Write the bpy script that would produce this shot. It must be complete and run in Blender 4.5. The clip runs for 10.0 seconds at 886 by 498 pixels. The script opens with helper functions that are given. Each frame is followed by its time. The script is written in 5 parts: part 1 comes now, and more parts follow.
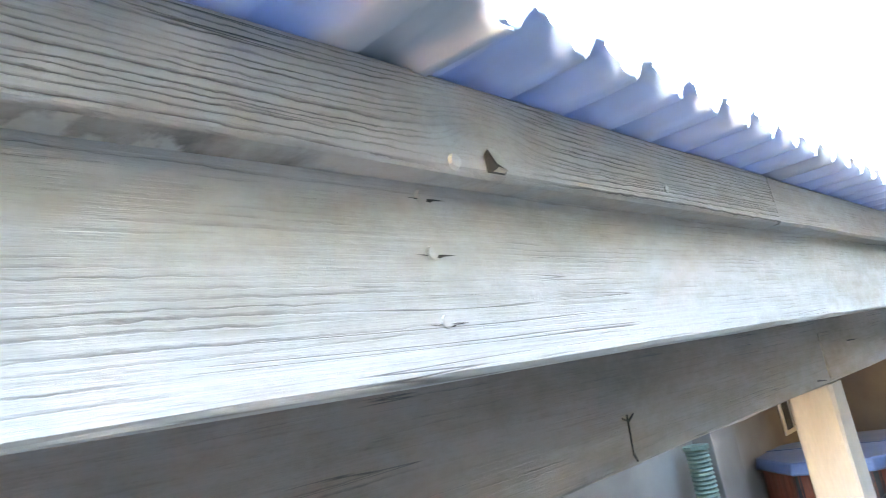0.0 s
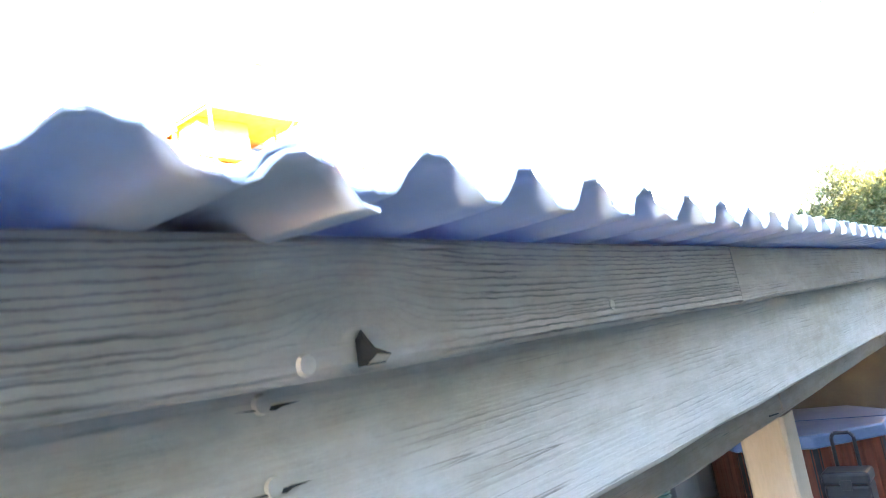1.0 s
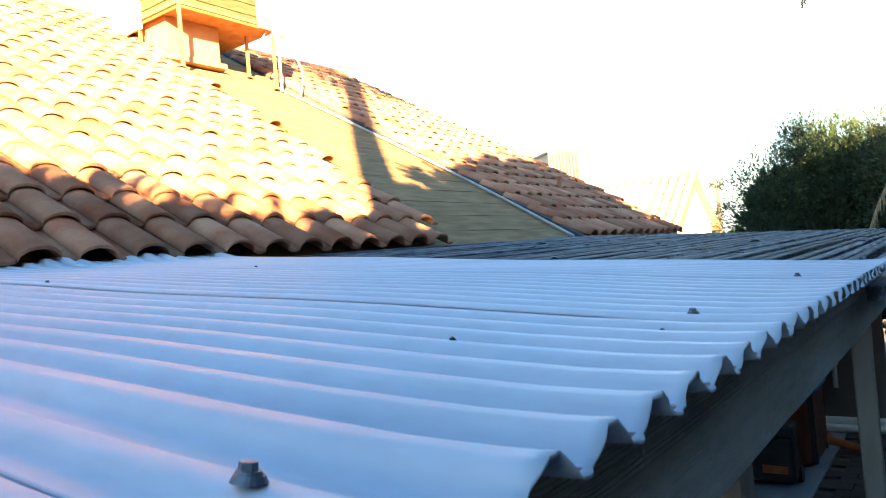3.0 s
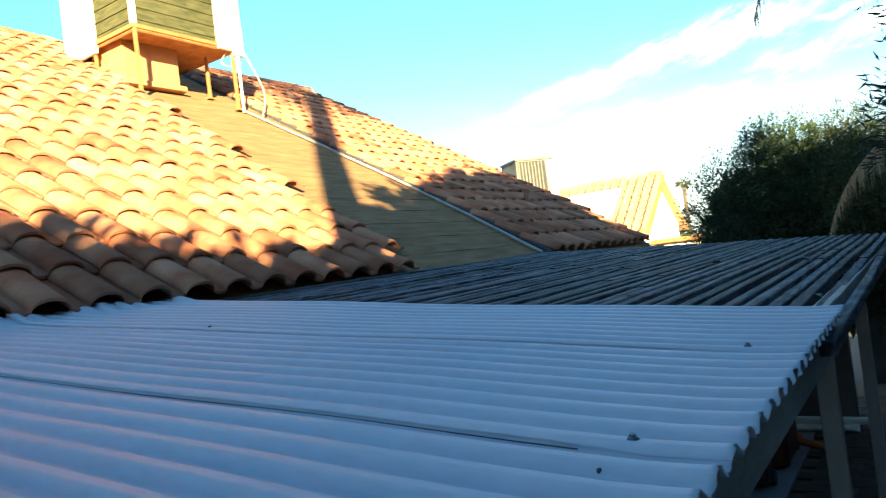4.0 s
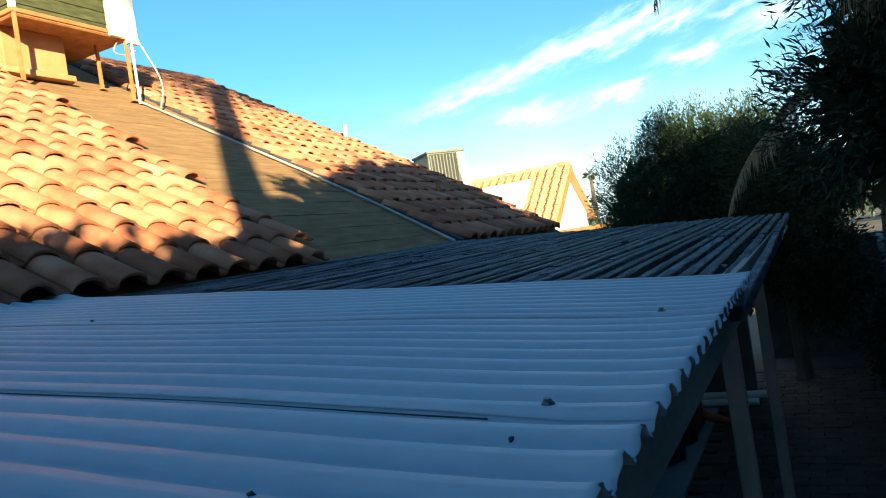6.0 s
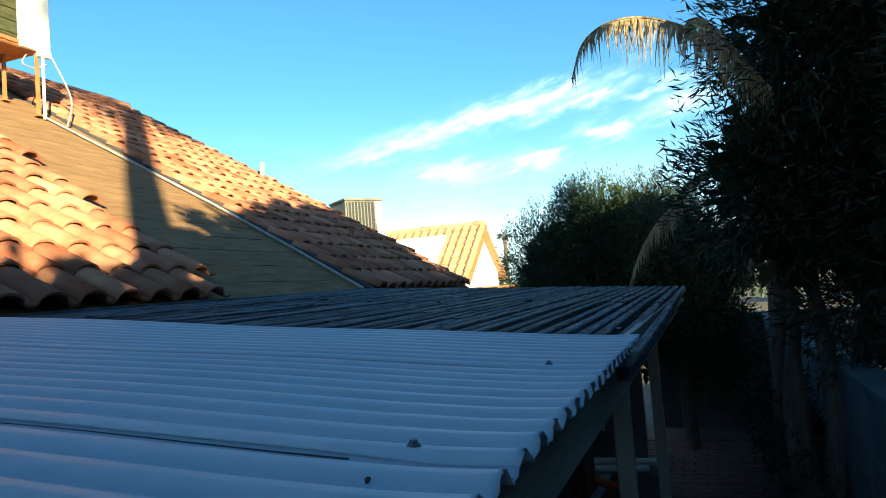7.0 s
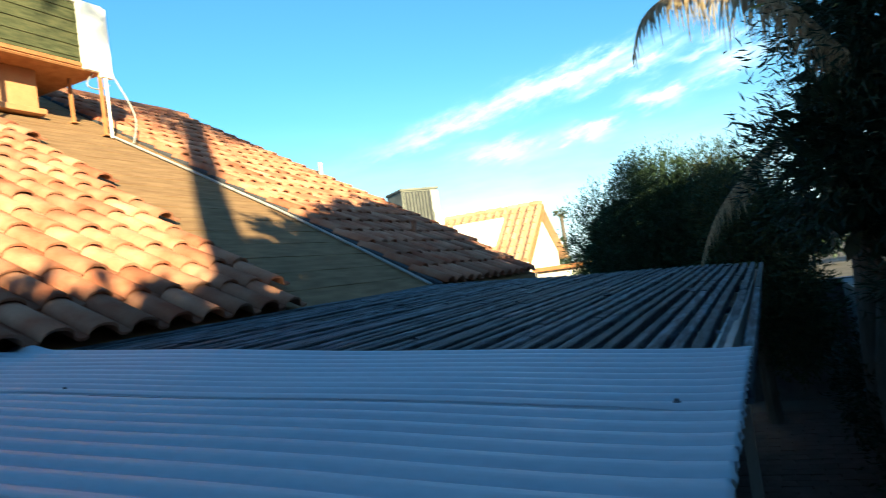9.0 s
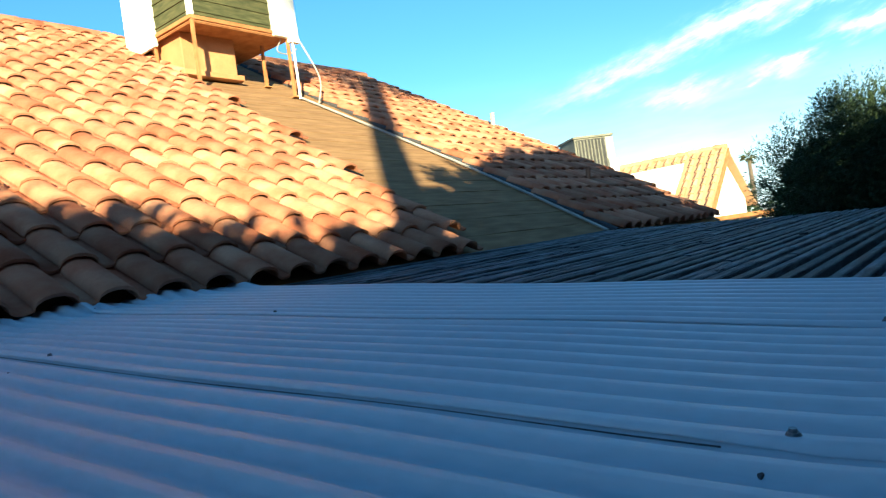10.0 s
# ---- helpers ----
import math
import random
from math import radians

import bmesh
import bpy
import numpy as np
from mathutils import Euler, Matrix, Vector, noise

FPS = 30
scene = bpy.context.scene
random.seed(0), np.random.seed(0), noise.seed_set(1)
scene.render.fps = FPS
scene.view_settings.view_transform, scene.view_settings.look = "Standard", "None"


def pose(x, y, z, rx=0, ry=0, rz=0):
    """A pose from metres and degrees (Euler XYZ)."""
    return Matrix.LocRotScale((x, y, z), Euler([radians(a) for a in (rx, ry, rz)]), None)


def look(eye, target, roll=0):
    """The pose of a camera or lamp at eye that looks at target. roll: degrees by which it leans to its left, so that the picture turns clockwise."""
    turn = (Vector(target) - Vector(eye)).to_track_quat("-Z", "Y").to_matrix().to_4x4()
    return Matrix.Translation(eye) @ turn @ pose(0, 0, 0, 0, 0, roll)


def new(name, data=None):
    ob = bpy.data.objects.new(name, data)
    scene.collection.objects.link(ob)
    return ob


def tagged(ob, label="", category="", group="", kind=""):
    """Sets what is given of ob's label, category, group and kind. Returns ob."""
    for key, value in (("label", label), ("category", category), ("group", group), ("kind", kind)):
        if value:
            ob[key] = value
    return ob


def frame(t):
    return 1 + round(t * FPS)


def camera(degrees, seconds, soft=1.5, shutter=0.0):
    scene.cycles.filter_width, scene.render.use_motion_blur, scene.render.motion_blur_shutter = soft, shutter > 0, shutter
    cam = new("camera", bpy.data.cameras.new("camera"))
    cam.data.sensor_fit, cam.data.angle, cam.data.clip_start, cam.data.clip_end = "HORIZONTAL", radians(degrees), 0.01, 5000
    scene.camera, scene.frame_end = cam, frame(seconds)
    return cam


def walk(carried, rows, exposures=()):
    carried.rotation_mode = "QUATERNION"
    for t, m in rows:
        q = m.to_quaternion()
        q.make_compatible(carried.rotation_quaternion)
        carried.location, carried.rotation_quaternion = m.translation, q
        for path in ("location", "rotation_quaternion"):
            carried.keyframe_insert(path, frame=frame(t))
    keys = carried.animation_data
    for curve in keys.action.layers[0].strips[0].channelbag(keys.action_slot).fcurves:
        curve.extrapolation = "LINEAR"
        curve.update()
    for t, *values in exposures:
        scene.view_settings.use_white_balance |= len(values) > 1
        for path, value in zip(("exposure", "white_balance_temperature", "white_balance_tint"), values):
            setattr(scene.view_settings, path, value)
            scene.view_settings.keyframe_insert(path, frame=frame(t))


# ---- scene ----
cam = camera(63.5, 10.0, soft=1.0, shutter=0.3)
PATH = [
    (0, (0.175, -0.245, 2.259), (-1.106, 1.237, 2.662), -11.0),
    (0.5, (0.144, -0.175, 2.294), (-1.03, 1.401, 2.666), -11.3),
    (1, (0.162, -0.136, 2.376), (-1.066, 1.417, 2.658), -9.8),
    (1.5, (0.177, -0.133, 2.415), (-1.108, 1.388, 2.599), -8.5),
    (2, (0.15, -0.153, 2.46), (-1.034, 1.457, 2.54), -8.4),
    (2.2, (0.136, -0.165, 2.474), (-1.002, 1.479, 2.499), -7.7),
    (3.3, (0.154, -0.186, 2.566), (-1.031, 1.424, 2.614), -4.5),
    (3.5, (0.165, -0.174, 2.595), (-1.027, 1.431, 2.632), -5.6),
    (4, (0.179, -0.131, 2.663), (-0.932, 1.531, 2.713), -7.1),
    (4.5, (0.163, -0.103, 2.667), (-0.742, 1.672, 2.841), -5.2),
    (5, (0.165, -0.082, 2.625), (-0.763, 1.688, 2.701), -8.2),
    (5.2, (0.148, -0.083, 2.605), (-0.706, 1.725, 2.637), -9.1),
    (6.3, (0.139, -0.033, 2.62), (-0.784, 1.742, 2.622), -8.7),
    (6.5, (0.133, -0.037, 2.62), (-0.662, 1.798, 2.68), -6.5),
    (7, (0.16, -0.004, 2.593), (-0.514, 1.875, 2.714), -4.4),
    (7.5, (0.147, 0.021, 2.591), (-0.526, 1.902, 2.682), -4.3),
    (8, (0.122, 0.011, 2.611), (-0.656, 1.853, 2.639), -4.9),
    (8.5, (0.104, 0.025, 2.68), (-0.576, 1.906, 2.689), -8.0),
    (9, (0.074, -0.018, 2.71), (-0.749, 1.803, 2.797), -8.0),
    (9.5, (0.061, -0.046, 2.685), (-1.025, 1.631, 2.763), -8.8),
    (10, (0.068, -0.051, 2.651), (-1.176, 1.515, 2.678), -8.5),
]
walk(cam, [(t, look(eye, target, roll)) for t, eye, target, roll in PATH],
     exposures=[(0, 8.8, 11200, 19), (0.5, 8.5, 11000, 19), (0.7, 8.4, 10700, 19), (1.0, 8.15, 9900, 19), (1.5, 7.25, 9600, 24), (2, 6.0, 9000, 22), (2.2, 5.4, 8300, 15),
                (3.3, 3.8, 7000, -2), (3.5, 3.55, 6850, -4), (4, 2.97, 6350, -9), (4.5, 2.45, 5950, -13), (5, 2.23, 5650, -14), (6.5, 2.22, 5550, -14), (10, 2.25, 5300, -14)])

# ---- sky and sun ----
SUN_EL = radians(15.0)
SUN_FROM = Vector((math.cos(SUN_EL) * 0.69, math.cos(SUN_EL) * -0.724, math.sin(SUN_EL)))
world = bpy.data.worlds.new("sky")
scene.world = world
world.use_nodes = True
wn, wl = world.node_tree.nodes, world.node_tree.links
wn.clear()
sky = wn.new("ShaderNodeTexSky")
sky.sky_type, sky.sun_disc = "NISHITA", False
sky.sun_elevation, sky.sun_rotation = SUN_EL, math.atan2(SUN_FROM.x, SUN_FROM.y)
sky.air_density, sky.dust_density, sky.ozone_density = 1.2, 0.2, 5.0
# a long wisp of cloud, small puffs under it, and pale haze at the horizon


def sky_math(op, a, b=None, c=None):
    k = wn.new("ShaderNodeMath")
    k.operation = op
    for i, v in enumerate((a, b, c)):
        if isinstance(v, (int, float)):
            k.inputs[i].default_value = v
        elif v is not None:
            wl.new(v, k.inputs[i])
    return k.outputs[0]


wcoord, wsep = wn.new("ShaderNodeTexCoord"), wn.new("ShaderNodeSeparateXYZ")
wl.new(wcoord.outputs["Generated"], wsep.inputs[0])
azim = sky_math("ARCTAN2", wsep.outputs["X"], wsep.outputs["Y"])
elev = sky_math("ARCSINE", wsep.outputs["Z"])
tilted = sky_math("SUBTRACT", elev, sky_math("MULTIPLY", azim, 0.25))


def sky_noise(u, v, su, sv, seed, detail=6.0):
    vec, t = wn.new("ShaderNodeCombineXYZ"), wn.new("ShaderNodeTexNoise")
    wl.new(sky_math("MULTIPLY", u, su), vec.inputs[0])
    wl.new(sky_math("MULTIPLY", v, sv), vec.inputs[1])
    vec.inputs[2].default_value = seed
    t.inputs["Scale"].default_value, t.inputs["Detail"].default_value, t.inputs["Roughness"].default_value = 1.0, detail, 0.6
    wl.new(vec.outputs[0], t.inputs["Vector"])
    return t.outputs["Fac"]


def bell(v, centre, width):
    d = sky_math("DIVIDE", sky_math("SUBTRACT", v, centre), width)
    return sky_math("POWER", 2.718, sky_math("MULTIPLY", sky_math("MULTIPLY", d, d), -1.0))


ragged = sky_math("MULTIPLY", sky_math("SUBTRACT", sky_noise(azim, tilted, 22, 60, 1.0), 0.5), 0.052)
flecks = sky_math("MULTIPLY_ADD", sky_noise(azim, tilted, 30, 95, 5.0), 2.4, -0.25)


def streak(az, el, half, thick, slope, strength):
    """A ragged strip of cloud about a heading and height, rising to the right by slope."""
    v = sky_math("SUBTRACT", sky_math("ADD", elev, ragged), sky_math("MULTIPLY", sky_math("SUBTRACT", azim, az), slope))
    return sky_math("MULTIPLY", sky_math("MULTIPLY", bell(v, el, thick), bell(sky_math("ADD", azim, sky_math("MULTIPLY", ragged, 2.0)), az, half)), strength)


cloud = 0.0
for strip in ((-0.225, 0.247, 0.110, 0.0135, 0.19, 0.85), (-0.40, 0.208, 0.09, 0.012, 0.20, 0.5), (-0.130, 0.244, 0.048, 0.0075, 0.22, 0.75),
              (-0.108, 0.201, 0.030, 0.0115, -0.05, 0.85), (-0.205, 0.172, 0.030, 0.0105, -0.02, 0.8), (-0.32, 0.166, 0.05, 0.0125, -0.05, 0.55),
              (-0.005, 0.225, 0.045, 0.0120, 0.15, 0.7), (-0.03, 0.250, 0.05, 0.0070, 0.2, 0.5)):
    cloud = sky_math("ADD", cloud, streak(*strip))
cloud = sky_math("MULTIPLY", cloud, flecks)
haze = sky_math("MULTIPLY", bell(elev, 0.03, 0.115), sky_math("MULTIPLY_ADD", sky_noise(azim, elev, 5, 22, 7.7), 1.2, 0.05))
cloud = sky_math("MINIMUM", sky_math("ADD", cloud, sky_math("MAXIMUM", haze, 0.0)), 0.92)
wmix = wn.new("ShaderNodeMixRGB")
wmix.inputs["Color2"].default_value = (8.0, 7.9, 8.0, 1)
wbg, wout = wn.new("ShaderNodeBackground"), wn.new("ShaderNodeOutputWorld")
wbg.inputs["Strength"].default_value = 0.05
wl.new(cloud, wmix.inputs["Fac"])
wl.new(sky.outputs["Color"], wmix.inputs["Color1"])
wl.new(wmix.outputs["Color"], wbg.inputs["Color"])
wl.new(wbg.outputs["Background"], wout.inputs["Surface"])

sun = new("sun", bpy.data.lights.new("sun", "SUN"))
sun.data.energy, sun.data.angle, sun.data.color = 5.0, radians(0.45), (1.0, 0.71, 0.40)
sun.matrix_world = look(SUN_FROM * 30, (0, 0, 0))


# ---- materials ----
def material(name, color, second=None, rough=0.7, metal=0.0, scale=6.0, stretch=(1, 1, 1), fine=80.0, bump=0.2, depth=0.004, island=0.0, spec=0.4, low=0.35, high=0.65):
    """A surface with broad patches of a second colour, fine grain and relief; island: how much pieces differ."""
    m = bpy.data.materials.new(name)
    m.use_nodes = True
    n, l = m.node_tree.nodes, m.node_tree.links
    b = n["Principled BSDF"]
    b.inputs["Roughness"].default_value, b.inputs["Metallic"].default_value = rough, metal
    b.inputs["Specular IOR Level"].default_value = spec
    tc, mp = n.new("ShaderNodeTexCoord"), n.new("ShaderNodeMapping")
    mp.inputs["Scale"].default_value = stretch
    l.new(tc.outputs["Object"], mp.inputs["Vector"])
    info = n.new("ShaderNodeObjectInfo")
    big, small = n.new("ShaderNodeTexNoise"), n.new("ShaderNodeTexNoise")
    for t, s in ((big, scale), (small, fine)):
        t.noise_dimensions = "4D"
        t.inputs["Scale"].default_value, t.inputs["Detail"].default_value = s, 5.0
        l.new(mp.outputs["Vector"], t.inputs["Vector"])
        shift = n.new("ShaderNodeMath")
        shift.operation = "MULTIPLY"
        shift.inputs[1].default_value = 37.0
        l.new(info.outputs["Random"], shift.inputs[0])
        l.new(shift.outputs[0], t.inputs["W"])
    ramp = n.new("ShaderNodeValToRGB")
    ramp.color_ramp.elements[0].position, ramp.color_ramp.elements[1].position = low, high
    ramp.color_ramp.elements[0].color, ramp.color_ramp.elements[1].color = (*color, 1), (*(second or color), 1)
    l.new(big.outputs["Fac"], ramp.inputs["Fac"])
    grain = n.new("ShaderNodeMapRange")
    grain.inputs["To Min"].default_value, grain.inputs["To Max"].default_value = 0.86, 1.14
    l.new(small.outputs["Fac"], grain.inputs["Value"])
    mul = n.new("ShaderNodeMixRGB")
    mul.blend_type, mul.inputs["Fac"].default_value = "MULTIPLY", 1.0
    l.new(ramp.outputs["Color"], mul.inputs["Color1"])
    l.new(grain.outputs["Result"], mul.inputs["Color2"])
    last = mul
    if island:
        rnd = n.new("ShaderNodeMapRange")
        rnd.inputs["To Min"].default_value, rnd.inputs["To Max"].default_value = 1 - island, 1 + island
        l.new(info.outputs["Random"], rnd.inputs["Value"])
        last = n.new("ShaderNodeMixRGB")
        last.blend_type, last.inputs["Fac"].default_value = "MULTIPLY", 1.0
        l.new(mul.outputs["Color"], last.inputs["Color1"])
        l.new(rnd.outputs["Result"], last.inputs["Color2"])
    l.new(last.outputs["Color"], b.inputs["Base Color"])
    if bump:
        bp = n.new("ShaderNodeBump")
        bp.inputs["Strength"].default_value, bp.inputs["Distance"].default_value = bump, depth
        l.new(small.outputs["Fac"], bp.inputs["Height"])
        l.new(bp.outputs["Normal"], b.inputs["Normal"])
    return m


def foliage(name, dark, pale, rough=0.5):
    """Leaves that differ one from another and let some light through."""
    m = bpy.data.materials.new(name)
    m.use_nodes = True
    n, l = m.node_tree.nodes, m.node_tree.links
    b = n["Principled BSDF"]
    geo, ramp = n.new("ShaderNodeNewGeometry"), n.new("ShaderNodeValToRGB")
    ramp.color_ramp.elements[0].color, ramp.color_ramp.elements[1].color = (*dark, 1), (*pale, 1)
    l.new(geo.outputs["Random Per Island"], ramp.inputs["Fac"])
    l.new(ramp.outputs["Color"], b.inputs["Base Color"])
    b.inputs["Roughness"].default_value, b.inputs["Specular IOR Level"].default_value = rough, 0.2
    thin, add = n.new("ShaderNodeBsdfTranslucent"), n.new("ShaderNodeMixShader")
    l.new(ramp.outputs["Color"], thin.inputs["Color"])
    add.inputs["Fac"].default_value = 0.12
    l.new(b.outputs["BSDF"], add.inputs[1])
    l.new(thin.outputs["BSDF"], add.inputs[2])
    l.new(add.outputs["Shader"], n["Material Output"].inputs["Surface"])
    return m


KNOT = (0.074, 2.383)


def painted_wood(name, paint, groove, lines=150.0, knot=0.0, relief=0.9, shut_at=0.44, wander=0.010):
    """Old paint over weathered boards: open grain along y, fine checks, grime; the grain flows round a knot of the given radius."""
    m = bpy.data.materials.new(name)
    m.use_nodes = True
    n, l = m.node_tree.nodes, m.node_tree.links
    b = n["Principled BSDF"]
    b.inputs["Roughness"].default_value, b.inputs["Specular IOR Level"].default_value = 0.7, 0.22

    def calc(op, a, c=None, d=None):
        k = n.new("ShaderNodeMath")
        k.operation = op
        for i, v in enumerate((a, c, d)):
            if isinstance(v, (int, float)):
                k.inputs[i].default_value = v
            elif v is not None:
                l.new(v, k.inputs[i])
        return k.outputs[0]

    tc, sep = n.new("ShaderNodeTexCoord"), n.new("ShaderNodeSeparateXYZ")
    l.new(tc.outputs["Object"], sep.inputs[0])
    y, z = sep.outputs["Y"], sep.outputs["Z"]

    def noise(scale, detail=3.0, rough=0.5):
        t, mp = n.new("ShaderNodeTexNoise"), n.new("ShaderNodeMapping")
        mp.inputs["Scale"].default_value = scale
        t.inputs["Scale"].default_value, t.inputs["Detail"].default_value, t.inputs["Roughness"].default_value = 1.0, detail, rough
        l.new(tc.outputs["Object"], mp.inputs["Vector"])
        l.new(mp.outputs["Vector"], t.inputs["Vector"])
        return t.outputs["Fac"]

    def ramp(value, low, high, c0=(0, 0, 0), c1=(1, 1, 1)):
        r = n.new("ShaderNodeValToRGB")
        r.color_ramp.elements[0].position, r.color_ramp.elements[1].position = low, high
        r.color_ramp.elements[0].color, r.color_ramp.elements[1].color = (*c0, 1), (*c1, 1)
        l.new(value, r.inputs["Fac"])
        return r.outputs["Color"]

    v = calc("ADD", z, calc("MULTIPLY", noise((2, 1.7, 7)), wander))
    v = calc("ADD", v, calc("MULTIPLY", noise((20, 42, 210), 4.0, 0.65), 0.0034))
    if knot:
        dy, dz = calc("SUBTRACT", y, KNOT[0]), calc("SUBTRACT", z, KNOT[1])
        dy = calc("MULTIPLY", dy, 0.62)
        r2 = calc("ADD", calc("MULTIPLY", dy, dy), calc("MULTIPLY", dz, dz))
        r2 = calc("MAXIMUM", r2, knot * knot * 0.35)
        v = calc("SUBTRACT", v, calc("DIVIDE", calc("MULTIPLY", dz, knot * knot), r2))
    # spacing of the rings changes across the board
    spread, sv = n.new("ShaderNodeTexNoise"), n.new("ShaderNodeCombineXYZ")
    l.new(calc("MULTIPLY", v, 55.0), sv.inputs[2])
    l.new(calc("MULTIPLY", y, 0.6), sv.inputs[1])
    spread.inputs["Scale"].default_value, spread.inputs["Detail"].default_value = 1.0, 2.0
    l.new(sv.outputs[0], spread.inputs["Vector"])
    v = calc("ADD", v, calc("MULTIPLY", spread.outputs["Fac"], 0.014))
    saw = calc("FRACT", calc("MULTIPLY", v, lines))
    # each ring: a dark cut that opens sharply and fades slowly
    cut = calc("MAXIMUM", calc("SUBTRACT", 1.0, calc("DIVIDE", saw, 0.30)), calc("SUBTRACT", 1.0, calc("DIVIDE", calc("SUBTRACT", 1.0, saw), 0.07)))
    cut = calc("MAXIMUM", cut, 0.0)
    if knot:
        cut = calc("MULTIPLY", cut, ramp(r2, knot * knot * 0.45, knot * knot * 0.85))
    opened = ramp(noise((7, 6, 60), 5.0, 0.6), shut_at, shut_at + 0.22)
    depth = calc("MULTIPLY_ADD", noise((12, 30, 90), 4.0, 0.6), 1.5, -0.15)
    cut = calc("MINIMUM", calc("MAXIMUM", calc("MULTIPLY", calc("MULTIPLY", cut, opened), depth), 0.0), 1.0)
    # long drying checks, few and thin
    check = calc("SUBTRACT", 1.0, ramp(calc("ABSOLUTE", calc("SUBTRACT", noise((3, 1.3, 95), 2.0, 0.4), 0.5)), 0.0, 0.011))
    check = calc("MULTIPLY", check, ramp(noise((5, 4.5, 16), 2.0), 0.56, 0.62))
    cut = calc("MAXIMUM", cut, calc("MULTIPLY", check, 0.9))
    fine = noise((60, 11, 420), 5.0, 0.6)
    speck = noise((150, 150, 260), 4.0, 0.65)
    grime = calc("ADD", calc("MULTIPLY", noise((9, 2.2, 16), 6.0, 0.6), 0.7), calc("MULTIPLY", noise((40, 28, 60), 5.0, 0.65), 0.3))
    tone = ramp(grime, 0.36, 0.58, (paint[0] * 0.72, paint[1] * 0.68, paint[2] * 0.61), paint)
    worn = n.new("ShaderNodeMixRGB")
    l.new(calc("MULTIPLY", ramp(calc("ADD", calc("MULTIPLY", fine, 0.6), calc("MULTIPLY", speck, 0.4)), 0.50, 0.68), 0.28), worn.inputs["Fac"])
    l.new(tone, worn.inputs["Color1"])
    worn.inputs["Color2"].default_value = (paint[0] * 0.55, paint[1] * 0.49, paint[2] * 0.43, 1)
    col = n.new("ShaderNodeMixRGB")
    l.new(cut, col.inputs["Fac"])
    l.new(worn.outputs["Color"], col.inputs["Color1"])
    col.inputs["Color2"].default_value = (*groove, 1)
    l.new(col.outputs["Color"], b.inputs["Base Color"])
    height = calc("ADD", calc("SUBTRACT", calc("MULTIPLY", saw, 0.35), cut), calc("ADD", calc("MULTIPLY", fine, 0.55), calc("MULTIPLY", speck, 0.25)))
    bp = n.new("ShaderNodeBump")
    bp.inputs["Strength"].default_value, bp.inputs["Distance"].default_value = relief, 0.0022
    l.new(height, bp.inputs["Height"])
    l.new(bp.outputs["Normal"], b.inputs["Normal"])
    return m


